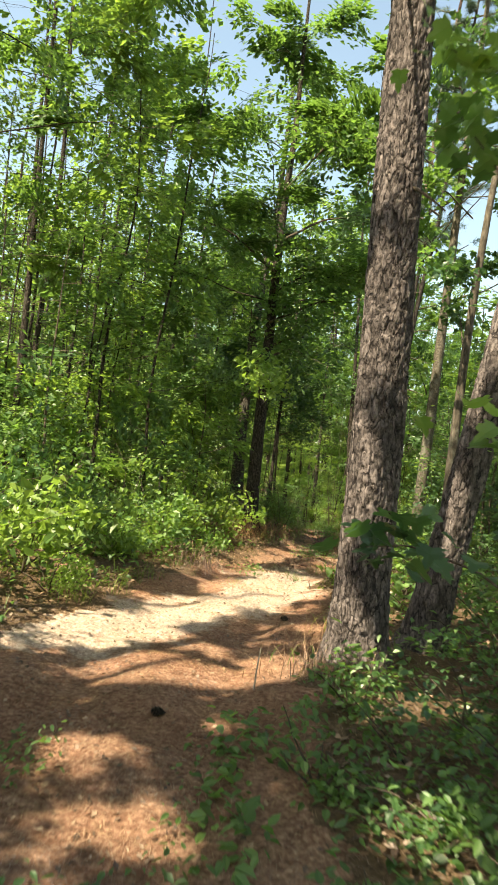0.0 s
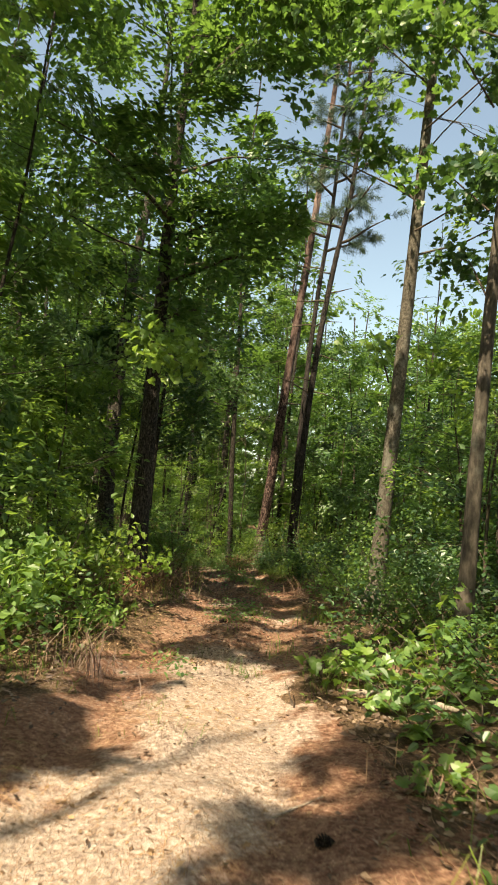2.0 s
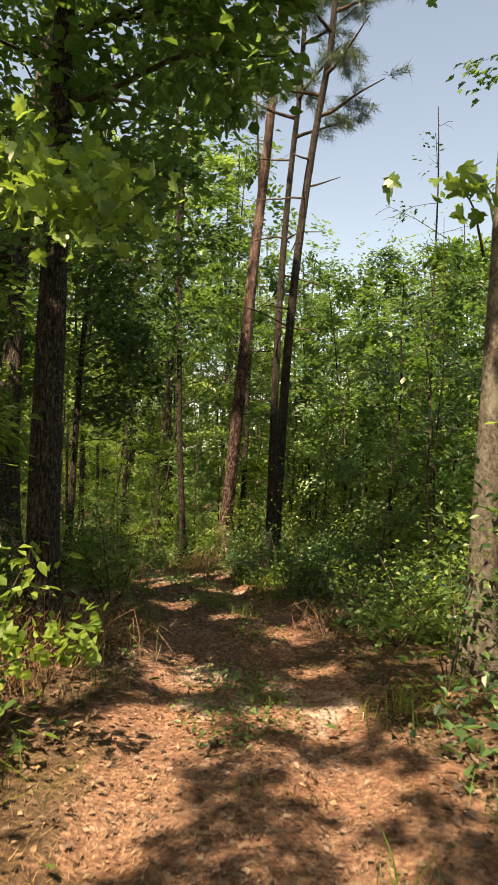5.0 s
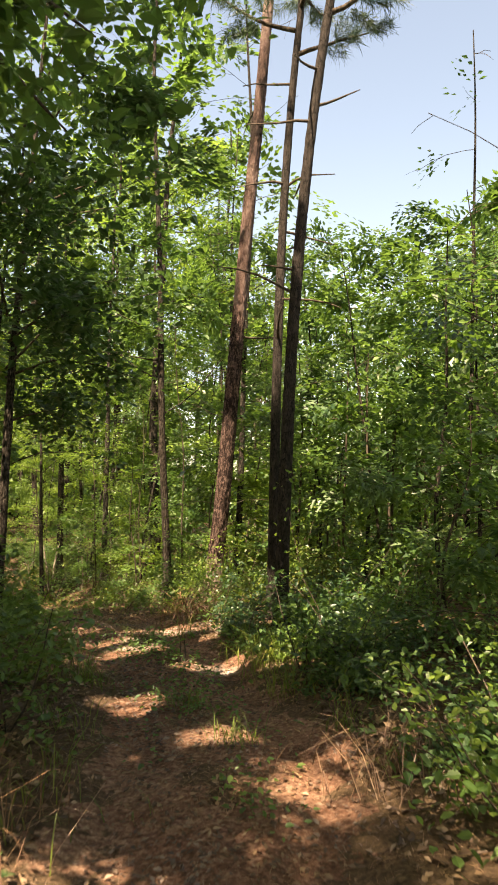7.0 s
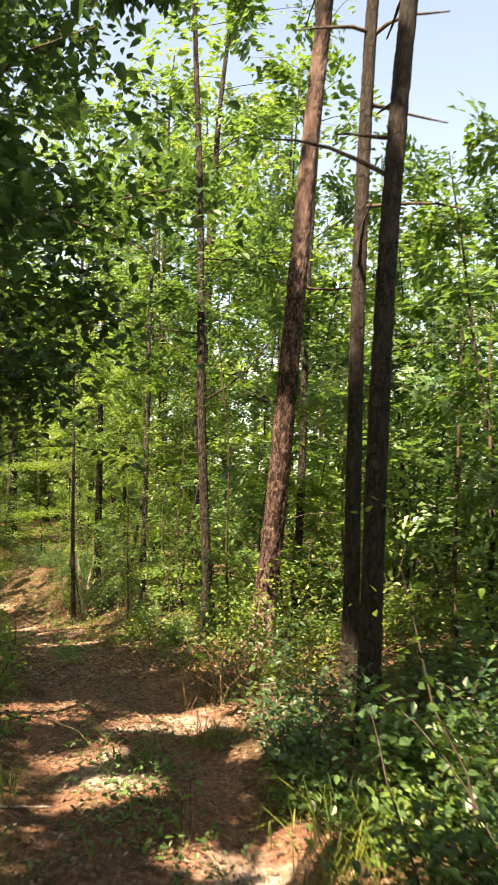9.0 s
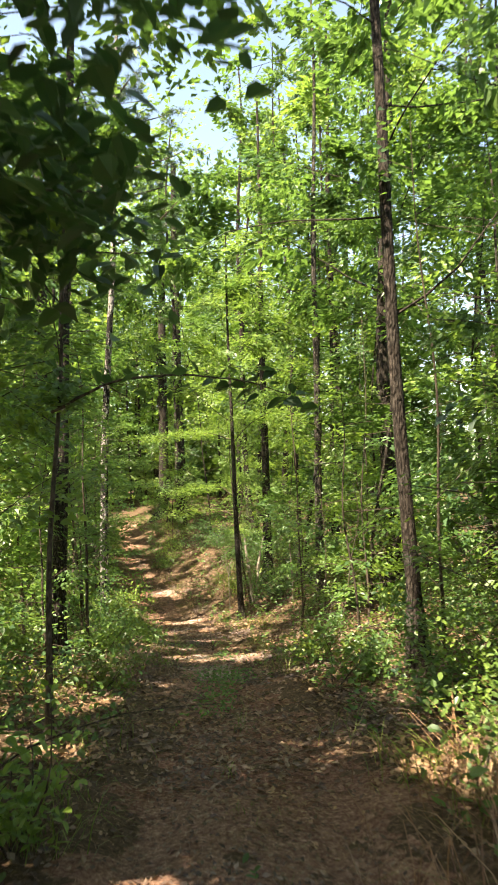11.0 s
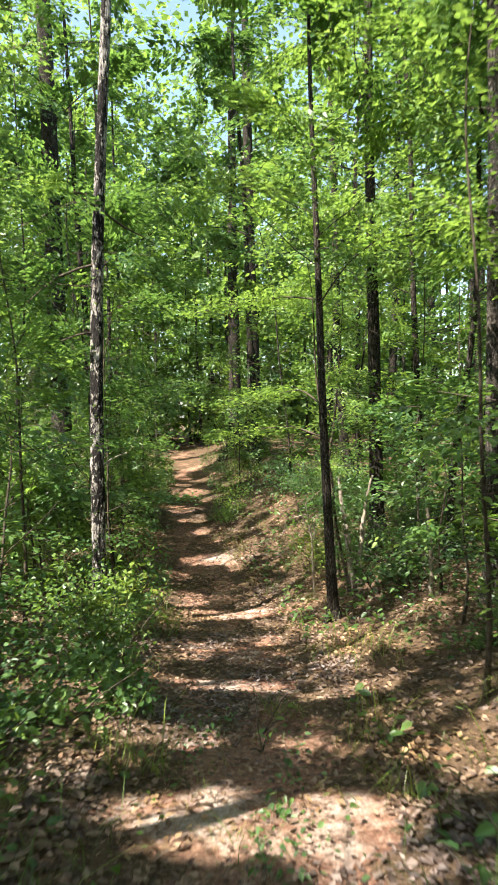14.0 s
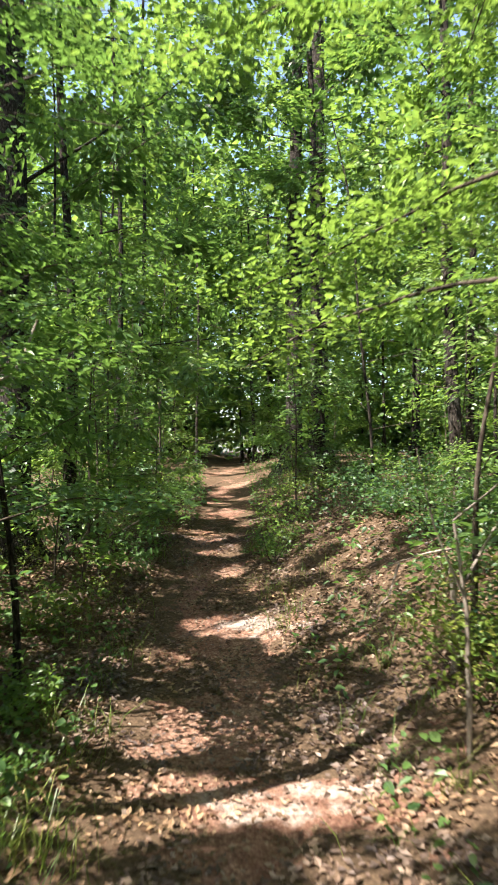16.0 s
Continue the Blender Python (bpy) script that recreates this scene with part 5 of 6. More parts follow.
def sprig(parent, points, n, size, mat, lobed, scatter=0.14, flat=1.0, name="foliage", thin=0.6, carve=False, limb=None):
    """Leaves hung along a branch given in the world."""
    pts = np.array(points, float)
    k = rng.uniform(0, len(pts) - 1.001, n)
    i = k.astype(int)
    p = pts[i] + (pts[i + 1] - pts[i]) * (k - i)[:, None] + rng.normal(size=(n, 3)) * scatter * np.array([1, 1, thin]) 
    if carve:
        p = p[~over_opening(*landing(p))]
    p = p[~sky_gap(p)] - np.array(parent.location)
    v, f = lobed_leaves(p, size, flat) if lobed else leaf_blades(p, size, flat, True, 0.66)
    return tagged(part(name, mesh_of(name, v, f, mat, False), limb or parent), kind="stuff")


# the low spray of lobed leaves on the dark hardwood
spray_line = [(0.05, 14.25, 3.75), (0.0, 13.5, 3.6), (-0.09, 12.8, 3.3), (0.15, 12.4, 3.05), (0.38, 12.15, 2.85)]
low_limb = wood("leafy_limb", spray_line, 0.022, 0.005, TWIG, oak)
sprig(oak, spray_line[1:], 380, 0.1, LEAF_BRIGHT, True, 0.2, 0.8, limb=low_limb)
for line in ([(0.1, 14.3, 5.0), (0.9, 14.2, 5.5), (1.5, 14.0, 5.6)], [(0.1, 14.3, 6.0), (1.0, 15.0, 6.8), (2.0, 15.4, 7.1)], [(0.1, 14.3, 4.4), (1.0, 13.8, 4.8), (1.7, 13.6, 4.8)], [(0.1, 14.3, 7.0), (1.0, 13.7, 8.0), (2.0, 13.4, 8.4)],
             [(0.1, 14.3, 3.9), (0.7, 14.9, 4.3), (1.2, 15.5, 4.4)], [(0.1, 14.3, 5.4), (-0.8, 13.6, 5.9), (-1.6, 13.2, 6.0)], [(0.1, 14.35, 3.7), (0.6, 15.3, 4.1), (1.1, 16.2, 4.1)], [(0.1, 14.35, 4.6), (0.8, 15.4, 5.2), (1.5, 16.2, 5.4)]):
    leafy = wood("leafy_limb", line, 0.03, 0.006, TWIG, oak)
    sprig(oak, line, 700, 0.115, LEAF_GREEN, False, 0.36, 1.4, "spray", 0.6, True, limb=leafy)
# bright sprig and dark sprays on the two trees of the first bend; leaf colour carries sun and shade
for tree, line, n, size, mat in ((grey_tree, [(2.95, 12.7, 3.1), (2.82, 12.62, 3.4), (2.68, 12.6, 3.55)], 20, 0.15, LEAF_BRIGHT), (pale_tree, [(2.78, 10.1, 3.5), (2.85, 10.6, 4.0), (2.88, 11.0, 4.15)], 110, 0.1, LEAF_DEEP), (pale_tree, [(2.76, 10.1, 4.3), (2.5, 10.5, 4.8), (2.3, 10.9, 4.9)], 120, 0.1, LEAF_GREEN), (pale_tree, [(2.75, 10.1, 4.5), (2.5, 9.6, 4.4), (2.3, 9.3, 4.2)], 170, 0.1, LEAF_DEEP),
                                 (pale_tree, [(2.75, 10.1, 5.3), (2.2, 9.8, 5.6), (1.5, 9.8, 5.7)], 260, 0.1, LEAF_GREEN), (pale_tree, [(2.75, 10.1, 6.0), (1.9, 10.6, 6.5), (1.1, 11.0, 6.5)], 300, 0.1, LEAF_GREEN),
                                 (grey_tree, [(2.85, 11.9, 6.6), (1.9, 11.8, 7.1), (1.0, 11.9, 7.2)], 320, 0.11, LEAF_GREEN), (grey_tree, [(2.85, 11.9, 6.0), (3.3, 11.0, 6.4), (3.7, 10.4, 6.4)], 240, 0.11, LEAF_DEEP), 
                                 (grey_tree, [(2.9, 12.2, 5.3), (2.6, 12.4, 5.8), (2.3, 12.5, 6.1)], 130, 0.11, LEAF_GREEN), (grey_tree, [(2.95, 12.2, 4.9), (3.4, 11.9, 5.2), (3.8, 11.7, 5.2)], 140, 0.11, LEAF_DEEP)):
    sprig(tree, line[1:], n, size, mat, True, 0.16, 1.0, "spray", 0.6, limb=wood("leafy_limb", line, 0.012, 0.003, TWIG, tree, 6))
# the pale dead limb on the slim pine
wood("dead_limb", [(-1.74, 34.2, 0.15), (-1.85, 34.7, 0.22), (-1.84, 35.05, 0.31), (-1.6, 35.24, 0.42), (-1.5, 35.3, 0.75)], 0.016, 0.006, PALE_WOOD, stem_pine)

# low understorey maple whose flat sprays reach over the shaded edge of the trail
maple = thing("sapling", (-2.3, 35.7, float(height(-2.3, 35.7))), "understorey maple with flat tiers of green leaves", "tree", "understorey saplings")
wood("trunk", [(-2.3, 35.7, -2.0), (-2.28, 35.72, 0.0), (-2.32, 35.75, 1.6), (-2.25, 35.8, 3.0)], 0.03, 0.008, TWIG, maple, 8)
for line, n in (([(-2.3, 35.7, 0.2), (-1.8, 35.4, 0.5), (-1.3, 35.2, 0.5)], 420), ([(-2.3, 35.7, -0.6), (-1.7, 36.1, -0.35), (-1.15, 36.4, -0.4)], 420), ([(-2.3, 35.72, 0.9), (-1.8, 36.0, 1.3), (-1.1, 36.3, 1.3)], 420), ([(-2.3, 35.7, 1.6), (-2.9, 35.4, 1.9), (-3.4, 35.2, 1.9)], 320),
                ([(-2.3, 35.7, -0.2), (-2.8, 35.2, 0.0), (-3.3, 34.8, 0.0)], 320), ([(-2.28, 35.78, 2.4), (-1.8, 36.2, 2.8), (-1.3, 36.5, 2.8)], 320), ([(-2.3, 35.7, -0.9), (-1.9, 35.0, -0.75), (-1.6, 34.6, -0.8)], 260)):
    sprig(maple, line[1:], n, 0.07, LEAF_GREEN, False, 0.26, 3.0, "spray", 0.2, limb=wood("leafy_limb", line, 0.011, 0.003, TWIG, maple, 6))

# layered sunlit sprays of the thin tree on the bank
for line, n in (([(1.22, 34.0, 2.3), (0.7, 34.9, 2.5), (0.0, 35.4, 2.52), (-0.85, 35.7, 2.42)], 1000), ([(1.2, 34.0, 2.5), (1.2, 35.2, 2.75), (1.0, 36.3, 2.6)], 600), ([(1.26, 34.0, 1.0), (0.9, 35.0, 1.25), (0.3, 35.7, 1.2), (-0.5, 36.1, 1.0)], 950),
                ([(1.25, 34.05, 1.2), (1.3, 35.2, 1.45), (1.2, 36.3, 1.4)], 600), ([(1.2, 33.95, 2.2), (1.6, 33.3, 2.6), (2.1, 32.9, 2.85)], 420), ([(1.28, 34.02, 0.6), (0.8, 34.9, 0.75), (0.1, 35.6, 0.7), (-0.4, 35.9, 0.5)], 420)):
    leafy = wood("leafy_limb", line, 0.013, 0.003, TWIG, thin_tree, 6)
    sprig(thin_tree, line[1:], int(n * 1.3), 0.06, LEAF_BRIGHT, False, 0.27, 3.0, "spray", 0.22, limb=leafy)

# leafy limbs of the slender hardwood over the trail, leaf colour darkened for shade
for line in ([(0.6, 19.6, 2.9), (1.1, 19.4, 3.1), (1.6, 19.3, 3.05), (2.0, 19.2, 2.9)], [(0.62, 19.6, 3.6), (1.2, 19.9, 3.9), (1.8, 20.2, 3.9), (2.2, 20.4, 3.8)], [(0.62, 19.6, 4.2), (1.2, 19.0, 4.6), (1.7, 18.6, 4.6)],
             [(0.6, 19.6, 2.4), (1.0, 20.2, 2.6), (1.4, 20.7, 2.75)], [(0.62, 19.6, 3.3), (1.1, 18.5, 3.5), (1.35, 17.7, 3.4)], [(0.62, 19.6, 3.9), (1.0, 20.6, 4.3), (1.2, 21.4, 4.4)], [(0.62, 19.6, 4.6), (1.0, 18.4, 4.5), (1.3, 17.2, 4.2), (1.5, 16.5, 4.0)], [(0.6, 19.6, 3.0), (1.0, 18.3, 3.2), (1.25, 17.3, 3.2)], [(0.62, 19.6, 5.0), (1.1, 18.2, 5.4), (1.4, 17.0, 5.3)], [(0.64, 19.6, 5.6), (1.0, 18.6, 6.0), (1.3, 17.6, 6.1)], [(0.64, 19.6, 5.2), (0.9, 20.4, 5.7), (1.4, 21.0, 5.9)], [(0.6, 19.6, 3.6), (0.5, 18.4, 4.0), (0.5, 17.3, 4.1)]):
    leafy = wood("leafy_limb", line, 0.016, 0.004, TWIG, overhung, 6)
    sprig(overhung, line[1:], 820, 0.1, LEAF_DEEP, False, 0.3, 1.4, "spray", 0.7, True, limb=leafy)

line = [(0.62, 19.6, 3.4), (1.3, 19.4, 3.7), (1.9, 19.4, 3.85), (2.35, 19.3, 3.95)]
sprig(overhung, line[1:], 600, 0.095, LEAF_DEEP, False, 0.28, 1.4, "spray", 0.7, limb=wood("leafy_limb", line, 0.016, 0.004, TWIG, overhung, 6))
# young trees beyond the bushes of the first bend, shade put into their leaf colour
for x, y, tall in ((3.5, 9.0, 2.6), (4.2, 10.6, 3.4), (4.0, 12.2, 3.2), (5.0, 11.6, 3.8), (4.2, 15.4, 3.2), (3.8, 11.3, 2.4)):
    hardwood(x, y, 0.04, tall, (rng.normal() * 0.05, rng.normal() * 0.05), 0.1, 0.9 + 0.15 * tall, 12, 1700, 0.09, LEAF_DEEP, TWIG, 0.08, name="sapling", label="dark green sapling in the shaded undergrowth", group="understorey saplings", flat=1.8, dense=True)

# sunlit bushes along the first bend
for x, y, tall, n in ((-2.5, 6.2, 1.55, 900), (-2.15, 7.3, 1.35, 850), (-3.1, 7.4, 1.8, 900), (-1.95, 8.4, 1.0, 600), (-1.6, 9.3, 0.95, 600), (-1.3, 10.1, 1.0, 600), (-0.95, 11.0, 0.95, 600), (-0.6, 12.0, 1.0, 600),
                      (-2.6, 9.0, 1.5, 800), (-1.9, 10.6, 1.4, 800), (-0.35, 13.0, 0.9, 500)):
    shrub(x, y, tall * rng.uniform(0.7, 1.15), tall * rng.uniform(0.45, 0.7), int(n * rng.uniform(0.6, 1.0)), rng.uniform(0.11, 0.14) if y < 7.5 else rng.uniform(0.07, 0.1), LEAF_BRIGHT if rng.uniform() < 0.6 else LEAF_GREEN, "leafy_bush", "sunlit bright green bush along the trail edge", "sunlit bushes", 6, "fine", 0.8)
# broad-leaved seedlings by the clay edge
for x, y, tall, n in ((1.25, 9.35, 0.22, 26), (2.0, 8.8, 0.35, 34), (2.3, 9.6, 0.5, 40), (1.6, 9.65, 0.3, 30), (1.4, 8.1, 0.22, 22), (1.75, 7.6, 0.35, 30), (1.5, 9.05, 0.3, 30), (1.75, 9.3, 0.34, 34), (1.95, 9.75, 0.5, 44), (1.15, 7.3, 0.18, 18), (1.45, 8.6, 0.25, 24), (1.7, 8.7, 0.4, 34), (2.1, 9.2, 0.5, 40), (1.85, 8.2, 0.42, 34)):
    shrub(x, y, tall, tall * 0.8, int(n * 1.15), 0.09, LEAF_BRIGHT, "maple_seedling", "maple seedling with broad lobed leaves among pine straw", "maple seedlings", 4, "lobed", 1.4)
# young shoots in the middle of the trail
for x, y, tall, n, m in ((2.24, 17.6, 0.25, 60, LEAF_GREEN), (2.1, 18.6, 0.22, 50, LEAF_GREEN), (0.4, 10.0, 0.12, 14, LEAF_BRIGHT), (1.04, 29.8, 0.26, 60, LEAF_BRIGHT), (1.1, 29.45, 0.3, 70, LEAF_GREEN), (0.9, 8.9, 0.14, 16, LEAF_BRIGHT)):
    shrub(x, y, tall, tall * 0.8, n, 0.06, m, "green_shoot", "small green shoot growing in the trail", "green shoots", 4, "fine", 1.2)
# dark low plants at the start, right of the clay
for x, y, tall in ((0.55, 2.3, 0.3), (0.9, 2.8, 0.38), (0.45, 3.3, 0.3), (0.95, 3.6, 0.42), (1.4, 3.2, 0.5), (1.35, 4.1, 0.5), (0.75, 4.3, 0.3), (1.8, 4.4, 0.6), (1.9, 3.6, 0.6), (1.1, 2.1, 0.4), (0.6, 1.6, 0.25), (2.2, 5.0, 0.7), (1.6, 2.4, 0.5)):
    shrub(x, y, tall, tall * 0.85, int(240 + 340 * tall), 0.048, LEAF_GREEN if tall < 0.45 else LEAF_DEEP, "woodland_plant", "low dark green woodland plant among brown litter", "woodland plants", 6, "fine", 1.4)
for k in range(26):
    x, y, tall = rng.uniform(2.85, 4.6), rng.uniform(13.6, 19.2), rng.uniform(0.3, 0.75)
    shrub(x, y, tall, tall * 0.9, int(260 + 380 * tall), 0.05, [LEAF_DEEP, LEAF_GREEN][k % 3 == 0], "woodland_plant", "low dark green woodland plant among brown litter", "woodland plants", 6, "fine", 1.4)
# dark plants on the leafy bank
for k in range(30):
    y = rng.uniform(32.5, 43)
    x, tall = float(trail_x(y)) + rng.uniform(1.9, 4.6), rng.uniform(0.3, 1.0)
    shrub(x, y, tall, tall * 0.9, int(240 + 360 * tall), 0.06, [LEAF_DEEP, LEAF_DEEP, LEAF_GREEN][k % 3], "woodland_plant", "low dark green plant on the leafy bank", "woodland plants", 6, "fine", 1.4)
# undergrowth on the open side
for x, y, tall, n, m in ((2.57, 12.5, 1.15, 420, LEAF_BRIGHT), (2.9, 11.6, 1.1, 800, LEAF_DEEP), (3.4, 12.0, 1.3, 900, LEAF_DEEP), (2.6, 10.9, 0.8, 600, LEAF_DEEP), (3.3, 10.6, 1.2, 900, LEAF_DEEP), (2.95, 13.8, 0.9, 600, LEAF_GREEN),
                         (3.2, 17.3, 0.5, 300, LEAF_BRIGHT), (3.45, 17.8, 0.55, 340, LEAF_GREEN), (3.4, 16.6, 0.7, 500, LEAF_DEEP), (3.9, 17.2, 0.8, 600, LEAF_DEEP), (0.95, 21.0, 0.55, 300, LEAF_BRIGHT), (-0.4, 28.5, 0.6, 400, LEAF_BRIGHT),
                         (-0.2, 27.2, 0.7, 450, LEAF_BRIGHT), (0.0, 30.1, 0.5, 350, LEAF_GREEN), (-0.9, 31.7, 1.45, 700, LEAF_BRIGHT), (-1.3, 33.0, 1.2, 500, LEAF_GREEN)):
    shrub(x, y, tall, tall * 0.75, int(n * 1.2), 0.06, m, "leafy_bush", "leafy green bush in the undergrowth beside the trail", "undergrowth bushes", 6, "fine", 1.1)

# clumps of grass at the trail edge, dry and green
def grass_clump(x, y, n, r, tall, mat, name, label, group):
    root = thing(name, (x, y, float(height(x, y))), label, "grass", group)
    v, f = blades(x, y, n, r, tall * 0.35, tall)
    tagged(part("blade_mass", mesh_of("blade_mass", v - np.array(root.location), f, mat, False), root), kind="stuff")


for x, y, tall in ((0.35, 13.9, 0.5), (0.05, 14.0, 0.6), (0.6, 14.6, 0.4), (-0.1, 13.2, 0.5), (-0.5, 12.4, 0.5), (1.2, 7.4, 0.2), (0.55, 5.2, 0.22), (0.75, 5.05, 0.25), (0.6, 5.75, 0.25), (2.75, 14.6, 0.4), (2.9, 20.6, 0.4), (3.2, 21.6, 0.45), (3.35, 22.0, 0.5),
                   (-0.55, 9.6, 0.4), (0.55, 26.0, 0.4)):
    grass_clump(x, y, int(40 + 170 * tall), 0.08 + 0.3 * tall, tall, STRAW, "dry_grass", "tangle of dry brown grass and stems", "dry grass clumps")
for x, y, tall in ((2.85, 17.1, 0.42), (2.75, 16.3, 0.32), (2.95, 18.0, 0.35), (1.35, 17.0, 0.3), (1.3, 18.4, 0.32), (2.1, 15.4, 0.2), (2.0, 16.2, 0.2), (2.2, 12.4, 0.25), (1.55, 12.9, 0.16), (2.05, 18.8, 0.24), (2.6, 19.2, 0.3), (3.4, 20.9, 0.4),
                   (0.45, 28.9, 0.35), (-0.65, 33.6, 0.35), (-0.9, 34.3, 0.4), (1.1, 30.2, 0.2), (0.3, 25.2, 0.45), (1.25, 10.6, 0.18), (0.75, 9.9, 0.14)):
    grass_clump(x, y, int(25 + 120 * tall), 0.05 + 0.16 * tall, tall, GRASS, "grass_tuft", "bent green grass tuft at the edge of the trail", "grass tufts")

# low branch over the trail after the dead pine
low_tree = hardwood(0.5, 22.9, 0.05, 4.4, (0.02, 0.0), 0.45, 1.2, 9, 1500, 0.1, LEAF_GREEN, TWIG, 0.05, name="sapling", label="sapling with a broad-leaved branch reaching over the trail", group="understorey saplings", flat=2.0)
low_line = [(0.55, 22.88, 2.05), (1.0, 22.75, 2.25), (1.5, 22.65, 2.27), (1.95, 22.55, 2.2), (2.2, 22.5, 2.1)]
wood("branch", low_line, 0.012, 0.003, TWIG, low_tree, 6)
sprig(low_tree, low_line[1:], 34, 0.13, LEAF_DEEP, False, 0.1, 1.4, "branch_foliage")

# sapling reaching in front of the large pine; low sprays coloured as shaded, some upper ones as sunlit
front = thing("sapling", (1.25, 2.75, float(height(1.25, 2.75))), "thin sapling with broad lobed leaves in front of the large pine", "tree", "understorey saplings")
g = float(height(1.25, 2.75))
wood("trunk", [(1.25, 2.75, g - 0.05), (1.2, 2.8, 1.2), (1.1, 2.85, 2.2), (1.05, 2.9, 3.3)], 0.016, 0.006, TWIG, front, 7)
for line, n, mat in (([(1.22, 2.78, 1.0), (0.9, 2.75, 1.2), (0.62, 2.7, 1.28), (0.45, 2.65, 1.26)], 34, LEAF_DEEP), ([(1.15, 2.82, 1.5), (1.0, 2.8, 1.72), (0.85, 2.78, 1.78)], 16, LEAF_BRIGHT), ([(1.1, 2.86, 2.3), (0.85, 2.8, 2.75), (0.62, 2.75, 2.98)], 34, LEAF_GREEN),
                     ([(1.06, 2.9, 3.0), (0.85, 2.9, 3.2), (0.6, 2.85, 3.25)], 30, LEAF_BRIGHT), ([(1.18, 2.8, 1.25), (1.1, 2.6, 1.4), (1.0, 2.45, 1.42)], 16, LEAF_DEEP)):
    sprig(front, line[1:], n, 0.1, mat, True, 0.09, 1.2, "spray", 0.6, limb=wood("leafy_limb", line, 0.007, 0.002, TWIG, front, 5))

# dead wood
root = thing("leaning_snag", (6.6, 15.9, float(height(6.6, 15.9))), "pale curved dead stem rising from a torn root", "dead tree")
h = float(height(6.6, 15.9))
wood("stem", [(6.35, 15.8, h - 0.05), (6.5, 15.85, h + 0.2), (6.75, 15.95, h + 0.5), (6.95, 16.0, h + 1.1), (7.05, 16.05, h + 1.9), (7.2, 16.1, h + 2.8)], 0.09, 0.03, PALE_WOOD, root)
wood("root", [(6.35, 15.8, h - 0.08), (6.15, 15.6, h + 0.12), (6.0, 15.5, h + 0.3)], 0.06, 0.015, PALE_WOOD, root)
snag = thing("snag", (1.55, 35.15, float(height(1.55, 35.15))), "weathered pale snag standing on the leafy bank", "dead tree")
b = float(height(1.55, 35.15))
wood("stem", [(1.58, 35.12, b - 0.1), (1.53, 35.2, b + 0.5), (1.43, 35.4, b + 1.1), (1.39, 35.44, b + 1.5)], 0.055, 0.02, PALE_WOOD, snag)
wood("side_stem", [(1.66, 35.1, b - 0.1), (1.68, 35.1, b + 0.5), (1.74, 35.15, b + 1.1), (1.86, 35.2, b + 1.55)], 0.045, 0.015, PALE_WOOD, snag)
for x, y, tall in ((2.47, 33.4, 1.0), (0.95, 36.9, 0.75)):
    thin = thing("snag", (x, y, float(height(x, y))), "thin broken pale stem on the leafy bank", "dead tree")
    g = float(height(x, y))
    wood("stem", [(x, y, g - 0.08), (x + 0.01, y, g + tall * 0.5), (x - 0.03, y + 0.02, g + tall)], 0.03, 0.018, PALE_WOOD, thin)
bare = thing("dead_bush", (1.0, 35.7, float(height(1.0, 35.7))), "bare pale dead bush with forked twigs", "dead bush")
g = float(height(1.0, 35.7))
wood("stem", [(1.0, 35.7, g - 0.05), (0.98, 35.66, g + 0.8), (0.9, 35.6, g + 1.35)], 0.018, 0.008, PALE_WOOD, bare, 6)
for line in ([(0.93, 35.62, g + 1.2), (0.75, 35.7, g + 1.15), (0.52, 35.8, g + 1.05)], [(0.9, 35.6, g + 1.35), (1.1, 35.4, g + 1.55), (1.3, 35.2, g + 1.75)], [(0.97, 35.65, g + 0.9), (0.8, 35.5, g + 1.3), (0.7, 35.4, g + 1.75)],
             [(0.96, 35.65, g + 1.0), (1.15, 35.75, g + 1.35), (1.35, 35.8, g + 1.5)], [(0.6, 35.76, g + 1.08), (0.55, 35.7, g + 0.9), (0.45, 35.66, g + 0.8)]):
    wood("twig", line, 0.008, 0.003, PALE_WOOD, bare, 5)
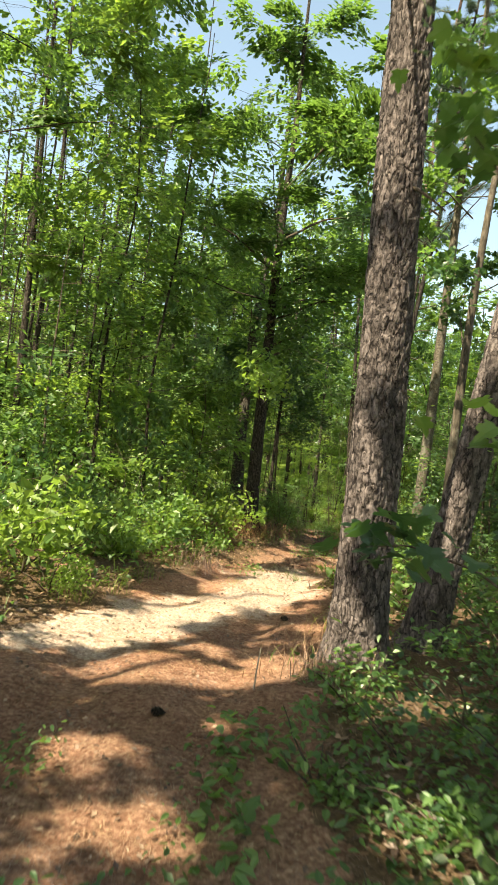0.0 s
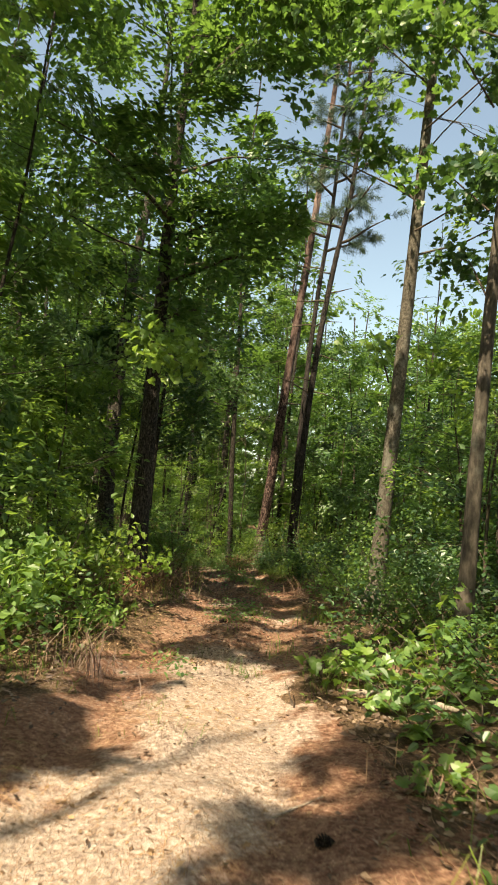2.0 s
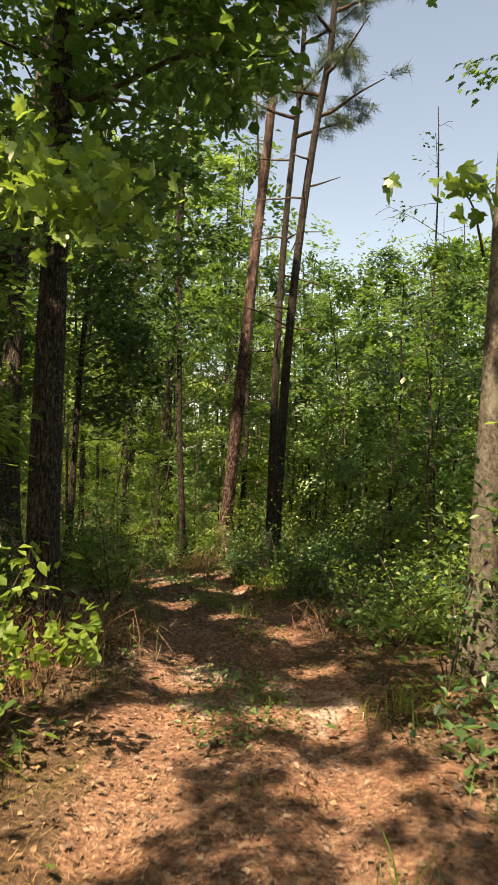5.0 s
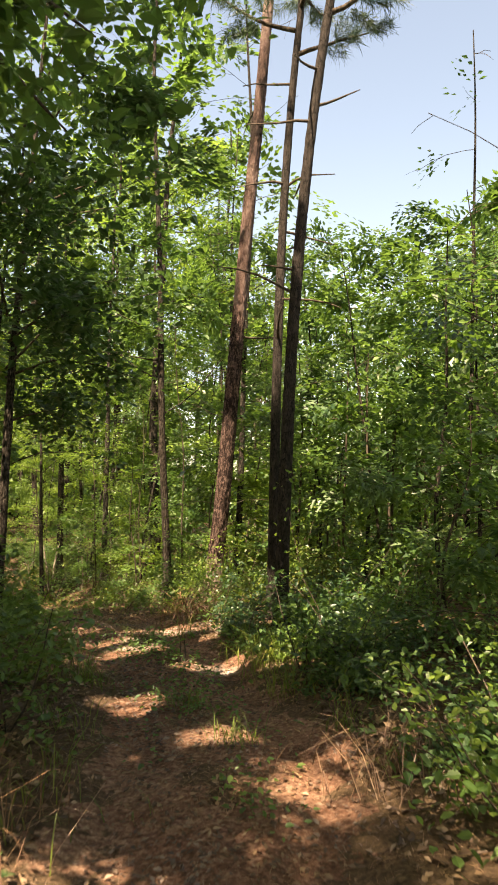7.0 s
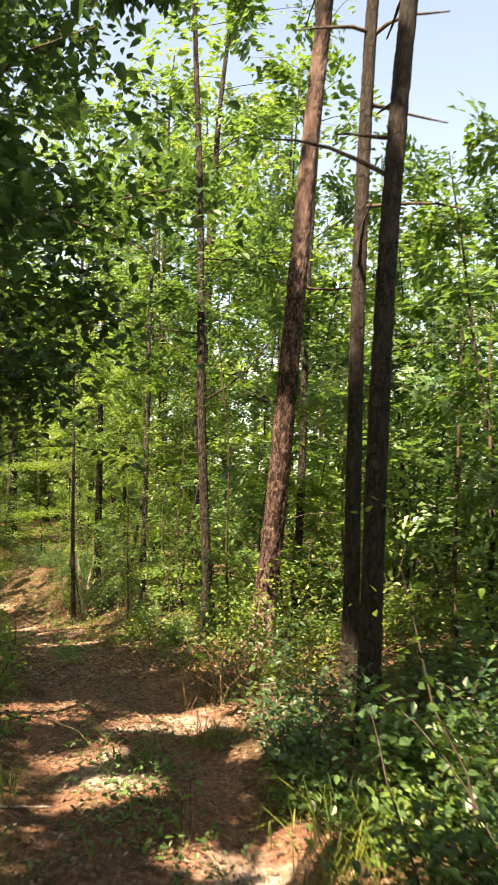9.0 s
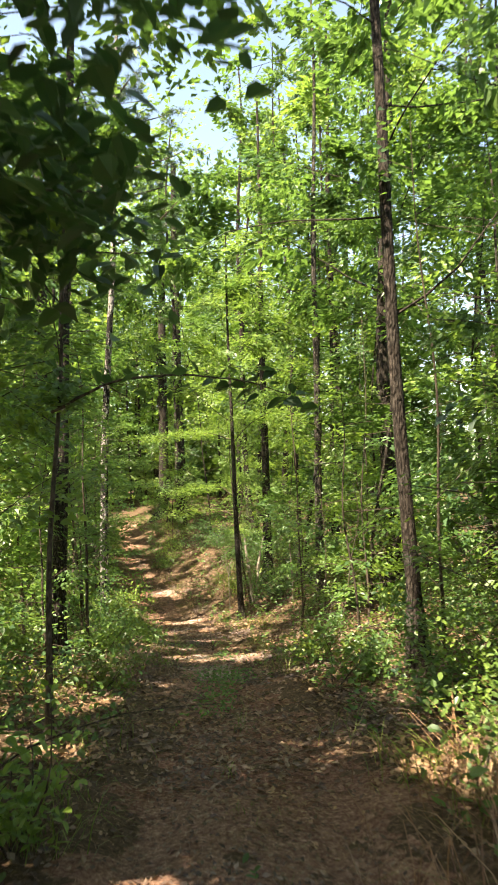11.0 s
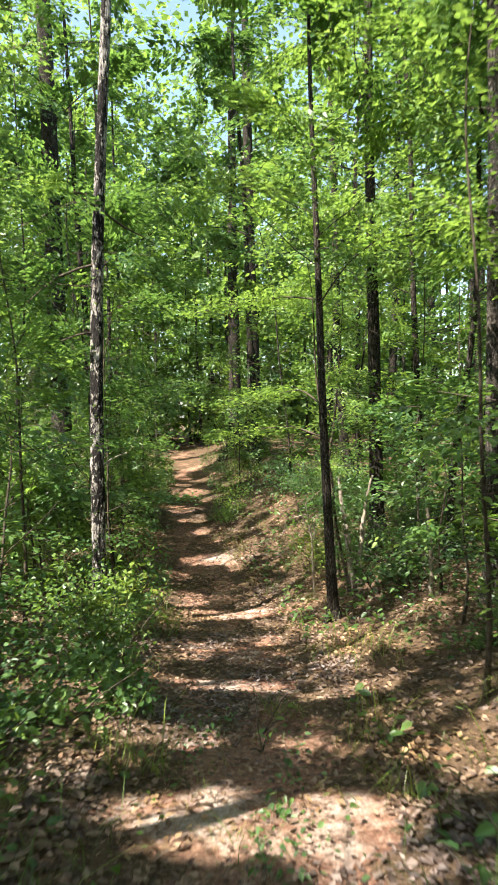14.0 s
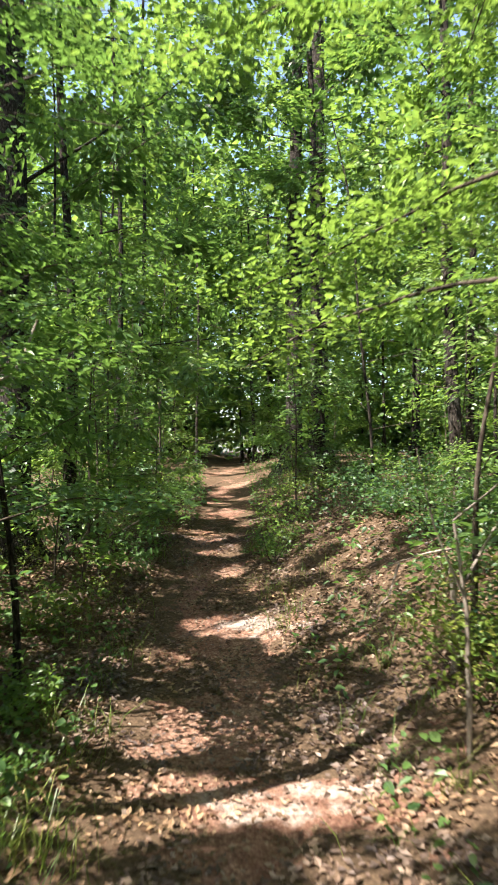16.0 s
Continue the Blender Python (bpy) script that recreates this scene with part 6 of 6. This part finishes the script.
for line, r in (([(2.13, 11.33, 0.3), (2.12, 10.95, 0.42), (2.09, 10.6, 0.38), (2.06, 10.2, 0.26)], 0.006), ([(1.35, 9.15, 0.19), (1.55, 8.98, 0.2), (1.8, 8.7, 0.22)], 0.028), ([(1.7, 8.75, 0.2), (1.85, 8.45, 0.22)], 0.035),
                ([(-0.9, 10.2, 0.12), (-0.62, 10.35, 0.13)], 0.008), ([(0.35, 7.3, 0.12), (0.62, 7.42, 0.12)], 0.007), ([(1.3, 18.2, 0.17), (1.62, 18.35, 0.16)], 0.01), ([(3.2, 20.9, 0.1), (3.6, 20.7, 0.14)], 0.012)):
    mid = line[len(line) // 2]
    low = min(0, float(height(mid[0], mid[1])) + r - mid[2]) if len(line) < 4 else 0
    line = [(a, c, float(height(a, c)) + r * 0.8) for a, c, d in line] if len(line) < 4 else line
    line[0] = (line[0][0], line[0][1], float(height(line[0][0], line[0][1])) + r * 0.5)
    line[-1] = (line[-1][0], line[-1][1], float(height(line[-1][0], line[-1][1])) + r * 0.5)
    stick = thing("fallen_branch", line[0], "short pale fallen branch lying on pine straw", "branch", "fallen branches")
    wood("stick", line, r, r * 0.5, PALE_WOOD, stick, 7)
stalk = thing("dead_stalk", (0.18, 4.75, float(height(0.18, 4.75))), "thin dry plant stalk standing by the trail", "dead plant")
g = float(height(0.18, 4.75))
wood("stem", [(0.18, 4.75, g - 0.02), (0.185, 4.75, g + 0.14), (0.2, 4.76, g + 0.27)], 0.006, 0.004, PALE_WOOD, stalk, 6)


def pine_cone(x, y):
    """A closed egg shape of overlapping scales lying on its side."""
    z = float(height(x, y)) + 0.02
    root = thing("pine_cone", (x, y, z), "brown pine cone lying on the sunlit trail", "pine cone", "pine cones")
    pieces = []
    for k in range(60):
        s = (k + 0.5) / 60
        a, r = k * 2.4, 0.024 * math.sin(math.pi * (0.08 + 0.9 * s)) + 0.003
        out = np.array([0, math.cos(a), math.sin(a)])
        foot = np.array([(s - 0.5) * 0.075, 0, 0]) + out * r * 0.5
        tip = np.array([(s - 0.5) * 0.075 - 0.008, 0, 0]) + out * r * 1.25
        side = np.cross(out, [1.0, 0, 0]) * 0.008
        pieces.append(np.stack([foot - side * 0.6, foot + side * 0.6, tip + side, tip - side, foot - out * 0.001 + np.array([0.008, 0, 0])], 0))
    v = np.concatenate(pieces)
    i = np.arange(60)[:, None] * 5
    f = np.concatenate([i + [0, 1, 2], i + [0, 2, 3], i + [4, 1, 0], i + [4, 2, 1], i + [4, 3, 2], i + [4, 0, 3]], 1).reshape(-1, 3)
    part("scales", mesh_of("scales", v, f, BARK_DARK, False), root)


for x, y in ((0.49, 6.98), (-0.36, 4.12), (1.6, 7.9), (1.0, 12.2)):
    pine_cone(x, y)
